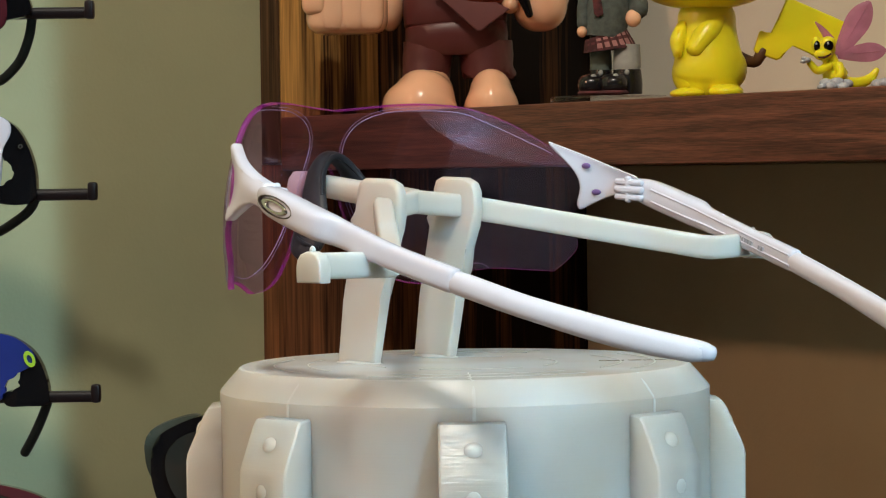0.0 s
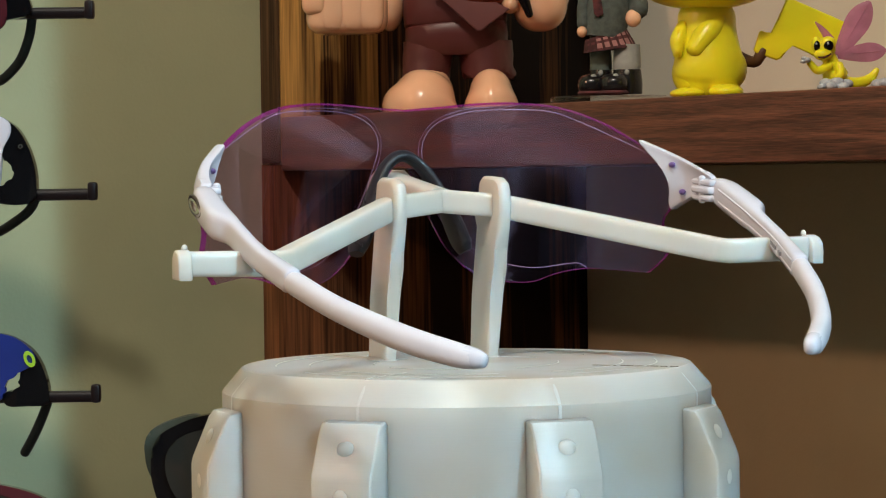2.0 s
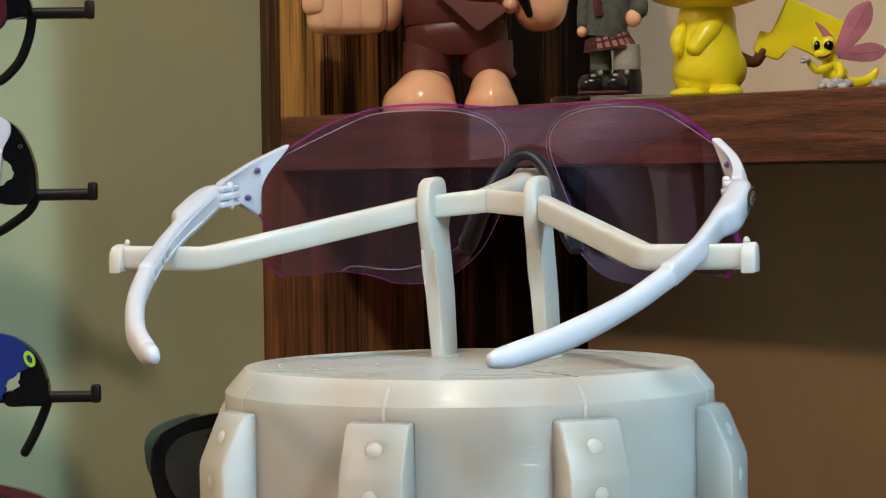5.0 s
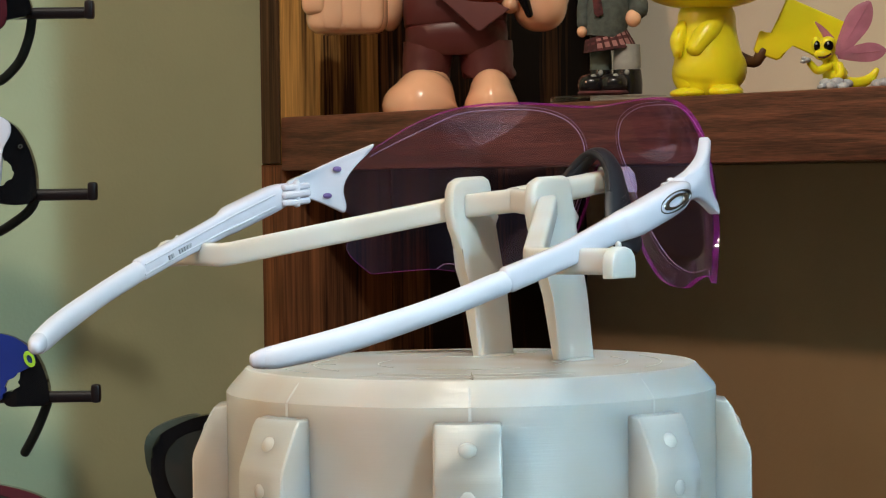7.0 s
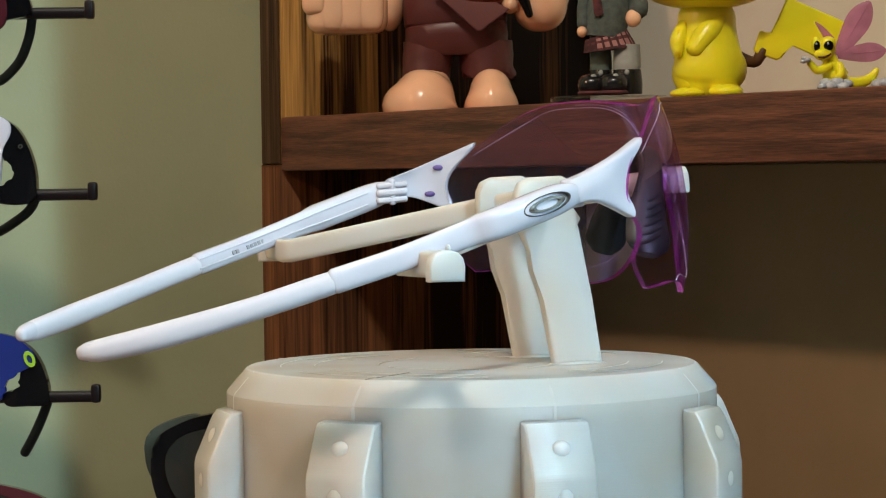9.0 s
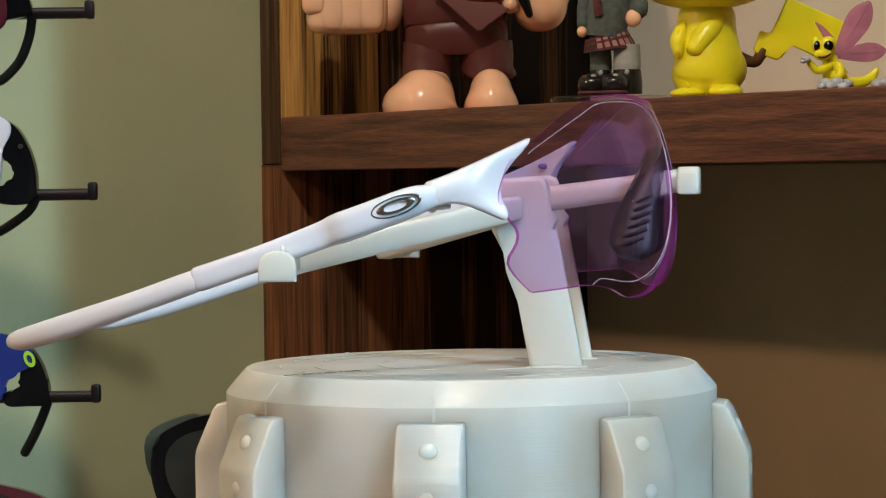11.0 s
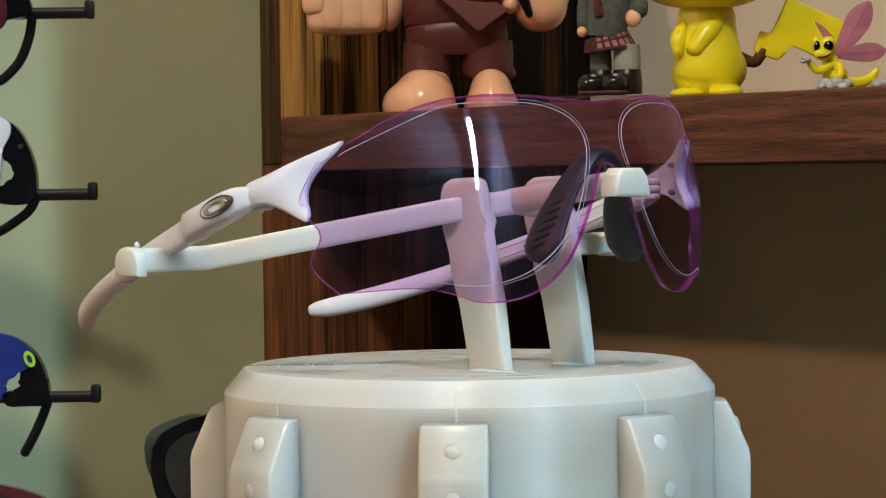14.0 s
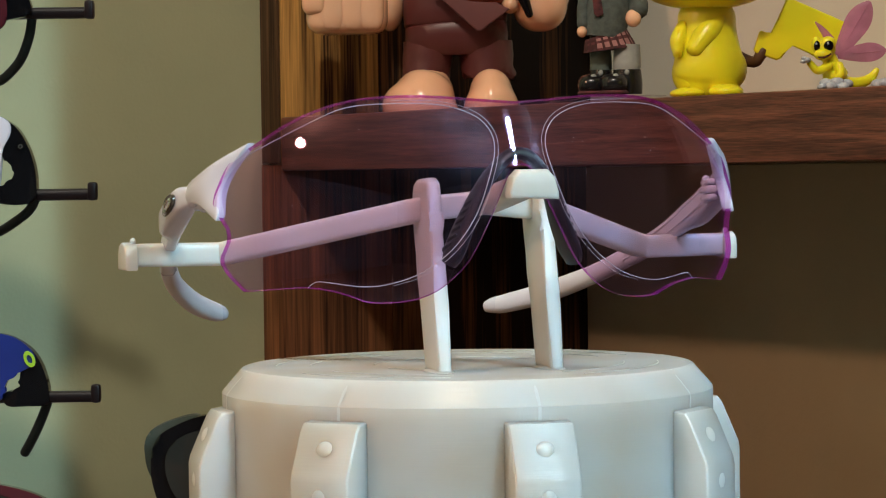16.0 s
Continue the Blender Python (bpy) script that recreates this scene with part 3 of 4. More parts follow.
def sunglasses():
    gl = on_table("sunglasses", label="white wrap sport sunglasses with one violet-tinted shield lens", category="sunglasses")
    # one shield lens in two mirrored halves joined at the middle
    bm = bmesh.new()
    for sign in (1, -1):
        fn, n = lens_half(sign)
        shell(bm, lambda s, t: g3(fn(s, t)), n, 24, 0.0016, lambda p: (g3(SPH) - p).normalized(), 0, 1)
    bmesh.ops.remove_doubles(bm, verts=bm.verts, dist=2e-6)
    for f in list(bm.faces):
        if all(abs(v.co.x - GX * MM) < 1e-6 for v in f.verts):
            bm.faces.remove(f)
    lens = part("lens", bm, [M_LENS, M_EDGE], gl, "violet-tinted clear shield lens with magenta edges", angle=50)
    lens.visible_shadow = False
    etch = [(66.6, 58.4), (64.6, 60.0), (50, 68.2), (42, 71.3), (31, 72.0), (20, 71.5), (12, 68.9), (8.0, 65.0), (7.0, 60), (8.8, 53), (12.8, 42.8), (18.8, 34.2), (26.5, 28.1), (34, 25.2), (41, 24.4), (50.5, 25.7), (52.5, 25.2), (53.6, 24.2)]
    for sign in (1, -1):
        bm = bmesh.new()
        rows = [(*g3(on_lens(x * sign, z, 0.05)), 0.00013, 0.00013) for x, z in etch]
        sweep(bm, rows, n=110, sides=6, up=(0, 1, 0.2))
        part("etched_line", bm, M_ETCH, lens, "fine pale line cut into the lens")
        # the cut's other lip, where it runs beside the nose
        lip = [(32, 72.9), (20, 72.4), (11.5, 69.8), (7.1, 65.4), (6.0, 60), (7.8, 52.7), (11.8, 42.4), (17.9, 33.6), (25.8, 27.3), (33.6, 24.6)]
        bm = bmesh.new()
        sweep(bm, [(*g3(on_lens(x * sign, z, 0.05)), 0.00007, 0.00007) for x, z in lip], n=70, sides=6, up=(0, 1, 0.2))
        part("etched_line", bm, M_ETCH, lens, "fine pale line cut into the lens")
    bm = bmesh.new()
    rng = random.Random(5)
    for k in range(70):
        x, z = rng.uniform(-60, 60), rng.uniform(27, 68)
        if abs(x) < 14:
            continue
        r = rng.choice((0.05, 0.07, 0.09, 0.14)) * MM
        bmesh.ops.create_icosphere(bm, subdivisions=1, radius=r, matrix=Matrix.Translation(g3(on_lens(x, z, 0.03))))
    dust = part("dust_specks", bm, M_ETCH, lens, "pale dust specks on the lens")
    dust["kind"] = "stuff"
    # nose piece
    bm = bmesh.new()
    rows = []
    for x, y, z, a, b in [(-17.3, 47.5, 29.8, 2.0, 3.4), (-16.0, 48.2, 33, 2.4, 6.4), (-13.2, 49.0, 40, 2.3, 6.0), (-9.8, 51.4, 48.4, 1.9, 4.2), (-6.4, 53.6, 54.2, 1.8, 3.2), (-3.0, 54.2, 57.6, 1.8, 2.9), (0, 54.3, 58.6, 1.8, 2.8)]:
        rows.append((*g3((x, y, z)), a * MM, b * MM))
    rows = rows + [(2 * GX * MM - x, y, z, a, b) for x, y, z, a, b in rows[-2::-1]]
    sweep(bm, rows, n=70, sides=14, up=(0, 1, 0))
    nose = part("nose_piece", bm, M_RUBBER, gl, "black rubber nose piece with ribbed pads")
    # raised inner rim of the arch
    bm = bmesh.new()
    rim = [(-10.6, 47.0, 47.4), (-7.4, 49.9, 53.4), (-3.6, 51.3, 57.4), (0, 51.4, 58.6)]
    rim += [(-x, y, z) for x, y, z in rim[-2::-1]]
    sweep(bm, round_ends([(*g3(p), 0.0010, 0.0007) for p in rim]), smooth_path=False, sides=10, up=(0, 1, 0))
    part("arch_rim", bm, M_RUBBER, nose)
    for sign in (1, -1):
        for k in range(1, 7):
            t = k / 6
            x, y, z = 17.4 - 6.2 * t, 46.5 + 3.4 * t, 31.5 + 13.5 * t
            bm = bmesh.new()
            w = 4.6 - 2.2 * abs(t - 0.4)
            sweep(bm, [(*g3((sign * (x + 0.3), y - w, z - 1.2)), 0.0005, 0.0005), (*g3((sign * (x + 2.0), y, z)), 0.0006, 0.0006), (*g3((sign * (x + 0.9), y + w, z + 1.6)), 0.0005, 0.0005)], n=8, sides=8)
            part("pad_rib", bm, M_RUBBER, nose)
    for sign, name in ((1, "temple"), (-1, "temple")):
        def P(x, y, z):
            return g3((x * sign, y, z))

        # clip that grips the lens's end
        bm = bmesh.new()
        up_edge = spline([(76.8, 1.0, 51.4), (75.6, 8.0, 54.0), (72.2, 16.5, 57.8), (65.3, 26.3, 62.6)], 25)
        lo_edge = spline([(77.2, 1.5, 44.6), (76.8, 7.0, 46.0), (75.8, 12.0, 45.2), (73.4, 20.8, 41.4)], 25)

        def clip(s, t):
            i = round(s * 24)
            p = (1 - t) * up_edge[i] + t * lo_edge[i]
            q = min(1.0, max(0.0, (t - 0.11) / 0.78))
            bow = math.sin(math.pi * q) * s ** 2.2
            p = p + np.array([1.2, -4.2, -0.6]) * bow
            bulge = 1.2 * math.sin(math.pi * t) * (1 - s * 0.6)
            return P(p[0] + bulge + 0.7, p[1], p[2])

        shell(bm, clip, 24, 12, 0.0032, lambda p: Vector((-0.86 * sign, -0.5, 0)))
        bmesh.ops.recalc_face_normals(bm, faces=bm.faces)
        es = [e for e in bm.edges if len(e.link_faces) == 2 and e.calc_face_angle(0) > 0.9]
        bmesh.ops.bevel(bm, geom=es, offset=0.0007, segments=2, affect="EDGES", profile=0.5)
        clip_ob = part("lens_clip", bm, M_WHITE, gl, "glossy white plastic clip at the lens end", angle=45)
        # violet rivets inside
        for y, z, x in ((15.2, 54.9, 70.2), (13.2, 46.9, 72.5)):
            bm = bmesh.new()
            blob(bm, P(x, y, z), (0.0008, 0.0018, 0.0009), seg=12)
            part("rivet", bm, M_PURPLE, clip_ob, "small violet rivet")
        # hinge
        bm = bmesh.new()
        for z, r in ((45.6, 1.1), (47.9, 1.3), (50.1, 1.05)):
            a, b = P(73.4, 5.6, z), P(74.6, -2.6, z - 0.6)
            sweep(bm, round_ends([(*a, r * 0.0015, r * 0.0009), (*((a + b) / 2), r * 0.0018, r * 0.0010), (*b, r * 0.0014, r * 0.0009)]), smooth_path=False, sides=12, power=2.6)
        a, b = P(73.2, 1.4, 51.0), P(73.2, 1.4, 44.4)
        sweep(bm, round_ends([(*a, 0.0011, 0.0011), (*b, 0.0011, 0.0011)]), smooth_path=False, sides=12, up=(0, 1, 0))
        part("hinge", bm, M_WHITE, gl, "white three-knuckle hinge")
        # arm from the hinge to the sleeve
        bm = bmesh.new()
        rows = [(76.2, 3.0, 48.2, 2.2, 2.6), (77.6, -1.0, 47.3, 3.0, 3.6), (78.2, -6, 45.6, 3.5, 4.0), (78.4, -15, 42.4, 3.7, 4.0), (78.2, -20.5, 40.5, 3.6, 4.0), (77.2, -23.5, 39.5, 2.6, 3.8), (76.6, -27, 38.2, 2.0, 3.5), (75.3, -43, 32.6, 2.0, 3.2), (72.1, -59.8, 27.2, 2.4, 3.25)]
        sweep(bm, round_ends([(*s4[:3], s4[3], s4[4]) for s4 in spline([(*P(x, y, z), a * MM, b * MM) for x, y, z, a, b in rows], 60)]), smooth_path=False, sides=22, power=3.4)
        arm = part("temple_arm", bm, M_WHITE, gl, "glossy white temple arm")
        for dz in (1.7, -1.5):
            bm = bmesh.new()
            sweep(bm, [(*P(x - a * (0.96 if dz > 0 else 0.98), y, z + dz * b / 3.6), 0.00035, 0.00035) for x, y, z, a, b in rows[2:]], n=30, sides=8)
            part("inner_rib", bm, M_WHITE, arm)
        # oval badge
        A, B = P(81.75, -10.6, 44.3), P(81.55, -2.8, 46.9)
        d = (B - A).normalized()
        nrm = Vector((sign, 0.06, 0.05)).normalized()
        upv = nrm.cross(d).normalized()
        mid = (A + B) / 2
        for nm, rx, rz, mt, lift, hole in (("badge_rim", 6.9, 2.45, M_DARKMET, 0.05, 0.88), ("badge_ring", 5.2, 1.65, M_CHROME, 0.18, 0.60)):
            bm = bmesh.new()
            rings = []
            for q, h in ((1.0, -0.5), (1.0, 0.25), (0.93, 0.45), (hole + 0.05, 0.45), (hole, 0.25), (hole, -0.5)):
                rings.append([bm.verts.new(mid + (d * math.cos(w) * rx * q + upv * math.sin(w) * rz * q + nrm * (h + lift - 0.004 * (math.cos(w) * rx * q) ** 2)) * MM) for w in [2 * math.pi * k / 32 for k in range(32)]])
            for i in range(6):
                for k in range(32):
                    bm.faces.new((rings[i][k], rings[i][(k + 1) % 32], rings[(i + 1) % 6][(k + 1) % 32], rings[(i + 1) % 6][k]))
            part(nm, bm, mt, arm, "oval metal badge on the temple")
        # rubber sleeve and its tip
        rows = [(72.1, -59.5, 27.1, 2.3, 2.8), (71.1, -63.5, 25.8, 2.5, 3.0), (66.2, -79.5, 20.5, 2.5, 3.0), (57.0, -99.5, 14.3, 2.6, 3.3), (48.0, -113, 10.6, 2.5, 3.0), (45.2, -116.6, 9.9, 2.2, 2.5)]
        bm = bmesh.new()
        sweep(bm, round_ends([(*P(x, y, z), a * MM, b * MM) for x, y, z, a, b in rows], 0.5), smooth_path=False, sides=18, power=2.4)
        part("ear_sleeve", bm, M_SLEEVE, gl, "matt white rubber ear sleeve")
        bm = bmesh.new()
        rows = [(46.6, -114.8, 10.35, 2.4, 2.75), (44.8, -117.0, 9.8, 2.2, 2.45), (43.6, -118.3, 9.45, 1.7, 1.9)]
        sweep(bm, round_ends([(*P(x, y, z), a * MM, b * MM) for x, y, z, a, b in rows]), smooth_path=False, sides=16, power=2.4)
        part("ear_tip", bm, M_WHITE, gl)
        # printed code inside the arm, as plain bars
        for k in (0, 1, 2, 3, 4, 5, 8, 9):
            t = k / 9
            p = P(74.75 - 2.4 * t, -38.5 - 10.5 * t, 33.95 - 3.6 * t)
            q = Matrix.Translation(p) @ Matrix.Rotation(radians(-12.5 * sign), 4, "Z") @ Matrix.Rotation(radians(19), 4, "X")
            bm = bmesh.new()
            box(bm, (-0.0008, -0.00045, -0.0006), (0.0008, 0.00045, 0.0006), m=q)
            part("print_bar", bm, M_INK, arm)
    return gl


sunglasses()


# ---------------------------------------------------------------- toy figures on the shelf
def toy(name, bm, mats, u, v, turn, label, lift=0.0004):
    ob = part(name, bm, mats)
    ob.matrix_basis = Matrix.Translation(shelf_spot(u, v) + Vector((0, 0, lift))) @ Matrix.Rotation(radians(turn), 4, "Z")
    return tagged(ob, label, "toy figure")


def brute():
    bm = bmesh.new()
    # cone-shaped bare feet
    for x, xa, w, wa, top in ((-0.0192, -0.0156, 0.0183, 0.0096, 0.0147), (0.0128, 0.0126, 0.0128, 0.0073, 0.0168)):
        sweep(bm, [(x, -0.008, 0.0, w * 0.93, 0.0225), (x, -0.008, 0.0022, w, 0.0235), (x * 0.6 + xa * 0.4, -0.006, 0.0072, w * 0.60 + wa * 0.38, 0.0195), (x * 0.2 + xa * 0.8, -0.003, 0.0118, w * 0.24 + wa * 0.80, 0.0140), (xa, -0.001, top + 0.001, wa * 0.98, 0.0110)], n=22, sides=28, up=(0, 1, 0))
    # trouser legs with ragged hems
    for xa, xb, wa, wb, hem, ph in ((-0.0176, -0.0153, 0.0105, 0.0123, 0.0141, 0.4), (0.0119, 0.0098, 0.0118, 0.0131, 0.0160, 1.7)):
        rings = []
        for t in (0.0, 0.06, 0.3, 0.6, 0.85, 1.0):
            ring = []
            for k in range(40):
                a = 2 * math.pi * k / 40
                z = hem + (0.0327 - hem) * t + (1 - t) ** 6 * (0.0011 * math.sin(7 * a + ph) + 0.0006 * math.sin(13 * a))
                r = 1.0 + 0.05 * math.sin(3 * a + 9 * t + ph) * (1 - t) + (0.04 if t == 0.06 else 0.0)
                ring.append(bm.verts.new((xa + (xb - xa) * t + (wa + (wb - wa) * t) * r * math.cos(a), 0.0135 * r * math.sin(a), z)))
            rings.append(ring)
        for i in range(5):
            for k in range(40):
                bm.faces.new((rings[i][k], rings[i][(k + 1) % 40], rings[i + 1][(k + 1) % 40], rings[i + 1][k])).material_index = 1
        bm.faces.new(rings[0][::-1]).material_index = 1
        bm.faces.new(rings[-1]).material_index = 1
    # straight dungaree body with a crease at the waist, shirt and the folded bib
    sweep(bm, [(-0.0026, 0, 0.0262, 0.0190, 0.0115), (-0.0026, 0, 0.0290, 0.0230, 0.0148), (-0.0028, 0.0003, 0.0345, 0.0238, 0.0168), (-0.0030, 0.0005, 0.0392, 0.0236, 0.0170), (-0.0030, 0.0005, 0.0400, 0.0228, 0.0163), (-0.0031, 0.0006, 0.0408, 0.0238, 0.0172), (-0.0034, 0.001, 0.0470, 0.0242, 0.0178), (-0.0036, 0.001, 0.0580, 0.0240, 0.0178), (-0.0036, 0.001, 0.0660, 0.0220, 0.0165)], sides=36, smooth_path=False, up=(0, 1, 0), power=2.9, mi=1)
    blob(bm, (0.0077, -0.006, 0.0581), (0.0152, 0.0185, 0.0120), 2, power=2.4)
    prism(bm, [(-0.0127, 0.0539), (0.0064, 0.0364), (0.0085, 0.0364), (0.0216, 0.0460), (0.0156, 0.0492), (0.0025, 0.0492), (-0.0054, 0.0549)], lambda a, b, c: Vector((a, -0.0225 + c + 4.0 * (a - 0.004) ** 2, b)), 0.0026, 0.0007, 3)
    # heavy smooth fist with its thumb, and the hand that holds a black piece
    blob(bm, (-0.0529, -0.004, 0.0492), (0.0188, 0.0170, 0.0131), 0, power=5.0, seg=36)
    blob(bm, (-0.0673, -0.0165, 0.0518), (0.0060, 0.0060, 0.0071), 0, power=3.2)
    for x in (-0.0590, -0.0500, -0.0420):
        blob(bm, (x, -0.0152, 0.0500), (0.0064, 0.0066, 0.0128), 0, power=3.6)
    blob(bm, (-0.0336, 0.002, 0.0502), (0.0068, 0.0125, 0.0125), 0)
    blob(bm, (0.0357, -0.004, 0.0502), (0.0128, 0.0150, 0.0139), 0, power=2.3, seg=28)
    blob(bm, (0.0221, -0.012, 0.0486), (0.0044, 0.0065, 0.0042), 0)
    sweep(bm, round_ends([(0.0239, -0.0185, 0.0560, 0.0022, 0.0022), (0.0276, -0.0200, 0.0513, 0.0026, 0.0022), (0.0307, -0.0190, 0.0434, 0.0017, 0.0018)]), smooth_path=False, sides=12, up=(0, 1, 0), mi=4)
    # arms, broad chest and head
    for s, x in ((-1, -0.0503), (1, 0.0396)):
        sweep(bm, round_ends([(x, 0.012, 0.054, 0.0110, 0.0110), (x * 0.98, 0.032, 0.090, 0.0135, 0.0135), (s * 0.044, 0.032, 0.138, 0.0150, 0.0150)]), smooth_path=False, sides=18, up=(0, 1, 0), mi=0)
    blob(bm, (-0.0014, 0.034, 0.120), (0.0520, 0.0300, 0.0640), 2, power=3.2, seg=28)
    blob(bm, (-0.0014, 0.028, 0.205), (0.0400, 0.0340, 0.0400), 0, seg=28)
    toy("toy_figure", bm, [M_SKIN, M_TROUSER, M_SHIRT, M_BIB, M_BLACK], 0.0765, -0.055, 0, "large bare-footed vinyl toy figure in brown dungarees")


def doll():
    bm = bmesh.new()
    lathe(bm, [(0.0, 0.0), (0.0240, 0.0), (0.0245, 0.0006), (0.0245, 0.0024), (0.0240, 0.003), (0.0, 0.003)], 40, closed=False)
    bmesh.ops.remove_doubles(bm, verts=bm.verts, dist=1e-6)
    base = part("figure_base", bm, M_CLEAR)
    base.matrix_basis = Matrix.Translation(shelf_spot(0.2165, -0.040) + Vector((0, 0, 0.0003)))
    tagged(base, "clear round acrylic base under the doll", "figure base")
    bm = bmesh.new()
    # boots, socks
    for x, w, xt, wt, zs, sock, hem in ((-0.0044, 0.0047, -0.0086, 0.0059, 0.0046, 1, 0.0197), (0.0062, 0.0059, 0.0003, 0.0059, 0.0041, 3, 0.0211)):
        y = 0.003 if sock == 1 else -0.002
        sweep(bm, [(x, y, 0.0005, w * 1.05, 0.0062), (x, y, 0.0050, w * 1.08, 0.0060), (x, y, 0.0107, w * 0.98, 0.0052)], n=8, sides=18, up=(0, 1, 0), mi=2)
        blob(bm, (xt, y - 0.006, 0.0046), (wt, 0.0075, 0.0044), 2, power=2.5)
        blob(bm, (xt, y - 0.0064, 0.0011), (wt * 1.02, 0.0076, 0.0011), 4, power=2.8)
        blob(bm, (xt + 0.0005, y - 0.0112, 0.0078), (0.0013, 0.0008, 0.0010), 3, seg=10)
        blob(bm, (x - 0.0004, y - 0.0056, 0.0095), (0.0011, 0.0008, 0.0012), 3, seg=10)
        sweep(bm, [(x, y, 0.0103, w * 0.93, 0.0050), (x, y, 0.0119, w * 0.99, 0.0053), (x, y, hem, w * 0.92, 0.0050)], n=8, sides=18, up=(0, 1, 0), mi=sock)
    # tilted pleated skirt, checked in dark red and pale squares
    rings = []
    n = 60
    for i in range(7):
        t = i / 6
        ring = []
        for k in range(n):
            a = 2 * math.pi * k / n
            w = 0.0004 * (1 - t) * math.cos(12 * a)
            hx = 0.0108 * (1 - t) + 0.0087 * t + w
            c = math.cos(a)
            ring.append(bm.verts.new(((-0.0006 * (1 - t) + -0.0025 * t) + hx * c, 0.84 * hx * math.sin(a), 0.0190 * (1 - t) + 0.0256 * t + hx * c * (0.11 * (1 - t) + 0.28 * t))))
        rings.append(ring)
    for i in range(6):
        for k in range(n):
            f = bm.faces.new((rings[i][k], rings[i][(k + 1) % n], rings[i + 1][(k + 1) % n], rings[i + 1][k]))
            f.material_index = 7 if k % 3 == 0 else 6 if i in (1, 2, 4) and k > 38 and k < 56 else 4 if i in (0, 3, 5) else 7
    bm.faces.new(rings[0][::-1]).material_index = 7
    bm.faces.new(rings[-1]).material_index = 7
    # jacket with its tie, arms, hands and head
    sweep(bm, [(-0.0028, 0, 0.0244, 0.0085, 0.0082), (-0.0023, 0, 0.0286, 0.0089, 0.0086), (-0.0013, 0, 0.0376, 0.0092, 0.0086), (-0.0009, 0, 0.0446, 0.0066, 0.0070)], n=16, sides=24, up=(0, 1, 0), mi=0)
    prism(bm, [(-0.0084, 0.0418), (-0.0049, 0.0418), (-0.0037, 0.0333), (-0.0061, 0.0322), (-0.0077, 0.0338)], lambda a, b, c: Vector((a, -0.0088 + c, b)), 0.0014, 0.0003, 4)
    for pts, hand, r in ((((-0.0103, 0, 0.0446), (-0.0117, -0.001, 0.0364), (-0.0119, -0.002, 0.0296)), (-0.0124, -0.0025, 0.0267), 0.0026), (((0.0067, 0, 0.0446), (0.0109, -0.001, 0.0395), (0.0111, -0.003, 0.0347)), (0.0088, -0.0045, 0.0319), 0.0040)):
        sweep(bm, round_ends([(*q, r, r) for q in pts]), smooth_path=False, sides=14, up=(0, 1, 0), mi=0)
        blob(bm, hand, (r * 0.85, 0.0030, r * 0.95), 5, seg=14)
    blob(bm, (-0.0004, 0, 0.0600), (0.0110, 0.0102, 0.0115), 5)
    toy("toy_doll", bm, [M_GREYC, M_LEGGING, M_BOOT, M_SOCK, M_PLAID, M_SKIN, M_CHECK, M_PLAIDARK], 0.219, -0.040, 0, "small doll in grey jacket, plaid skirt and black boots", 0.0035)


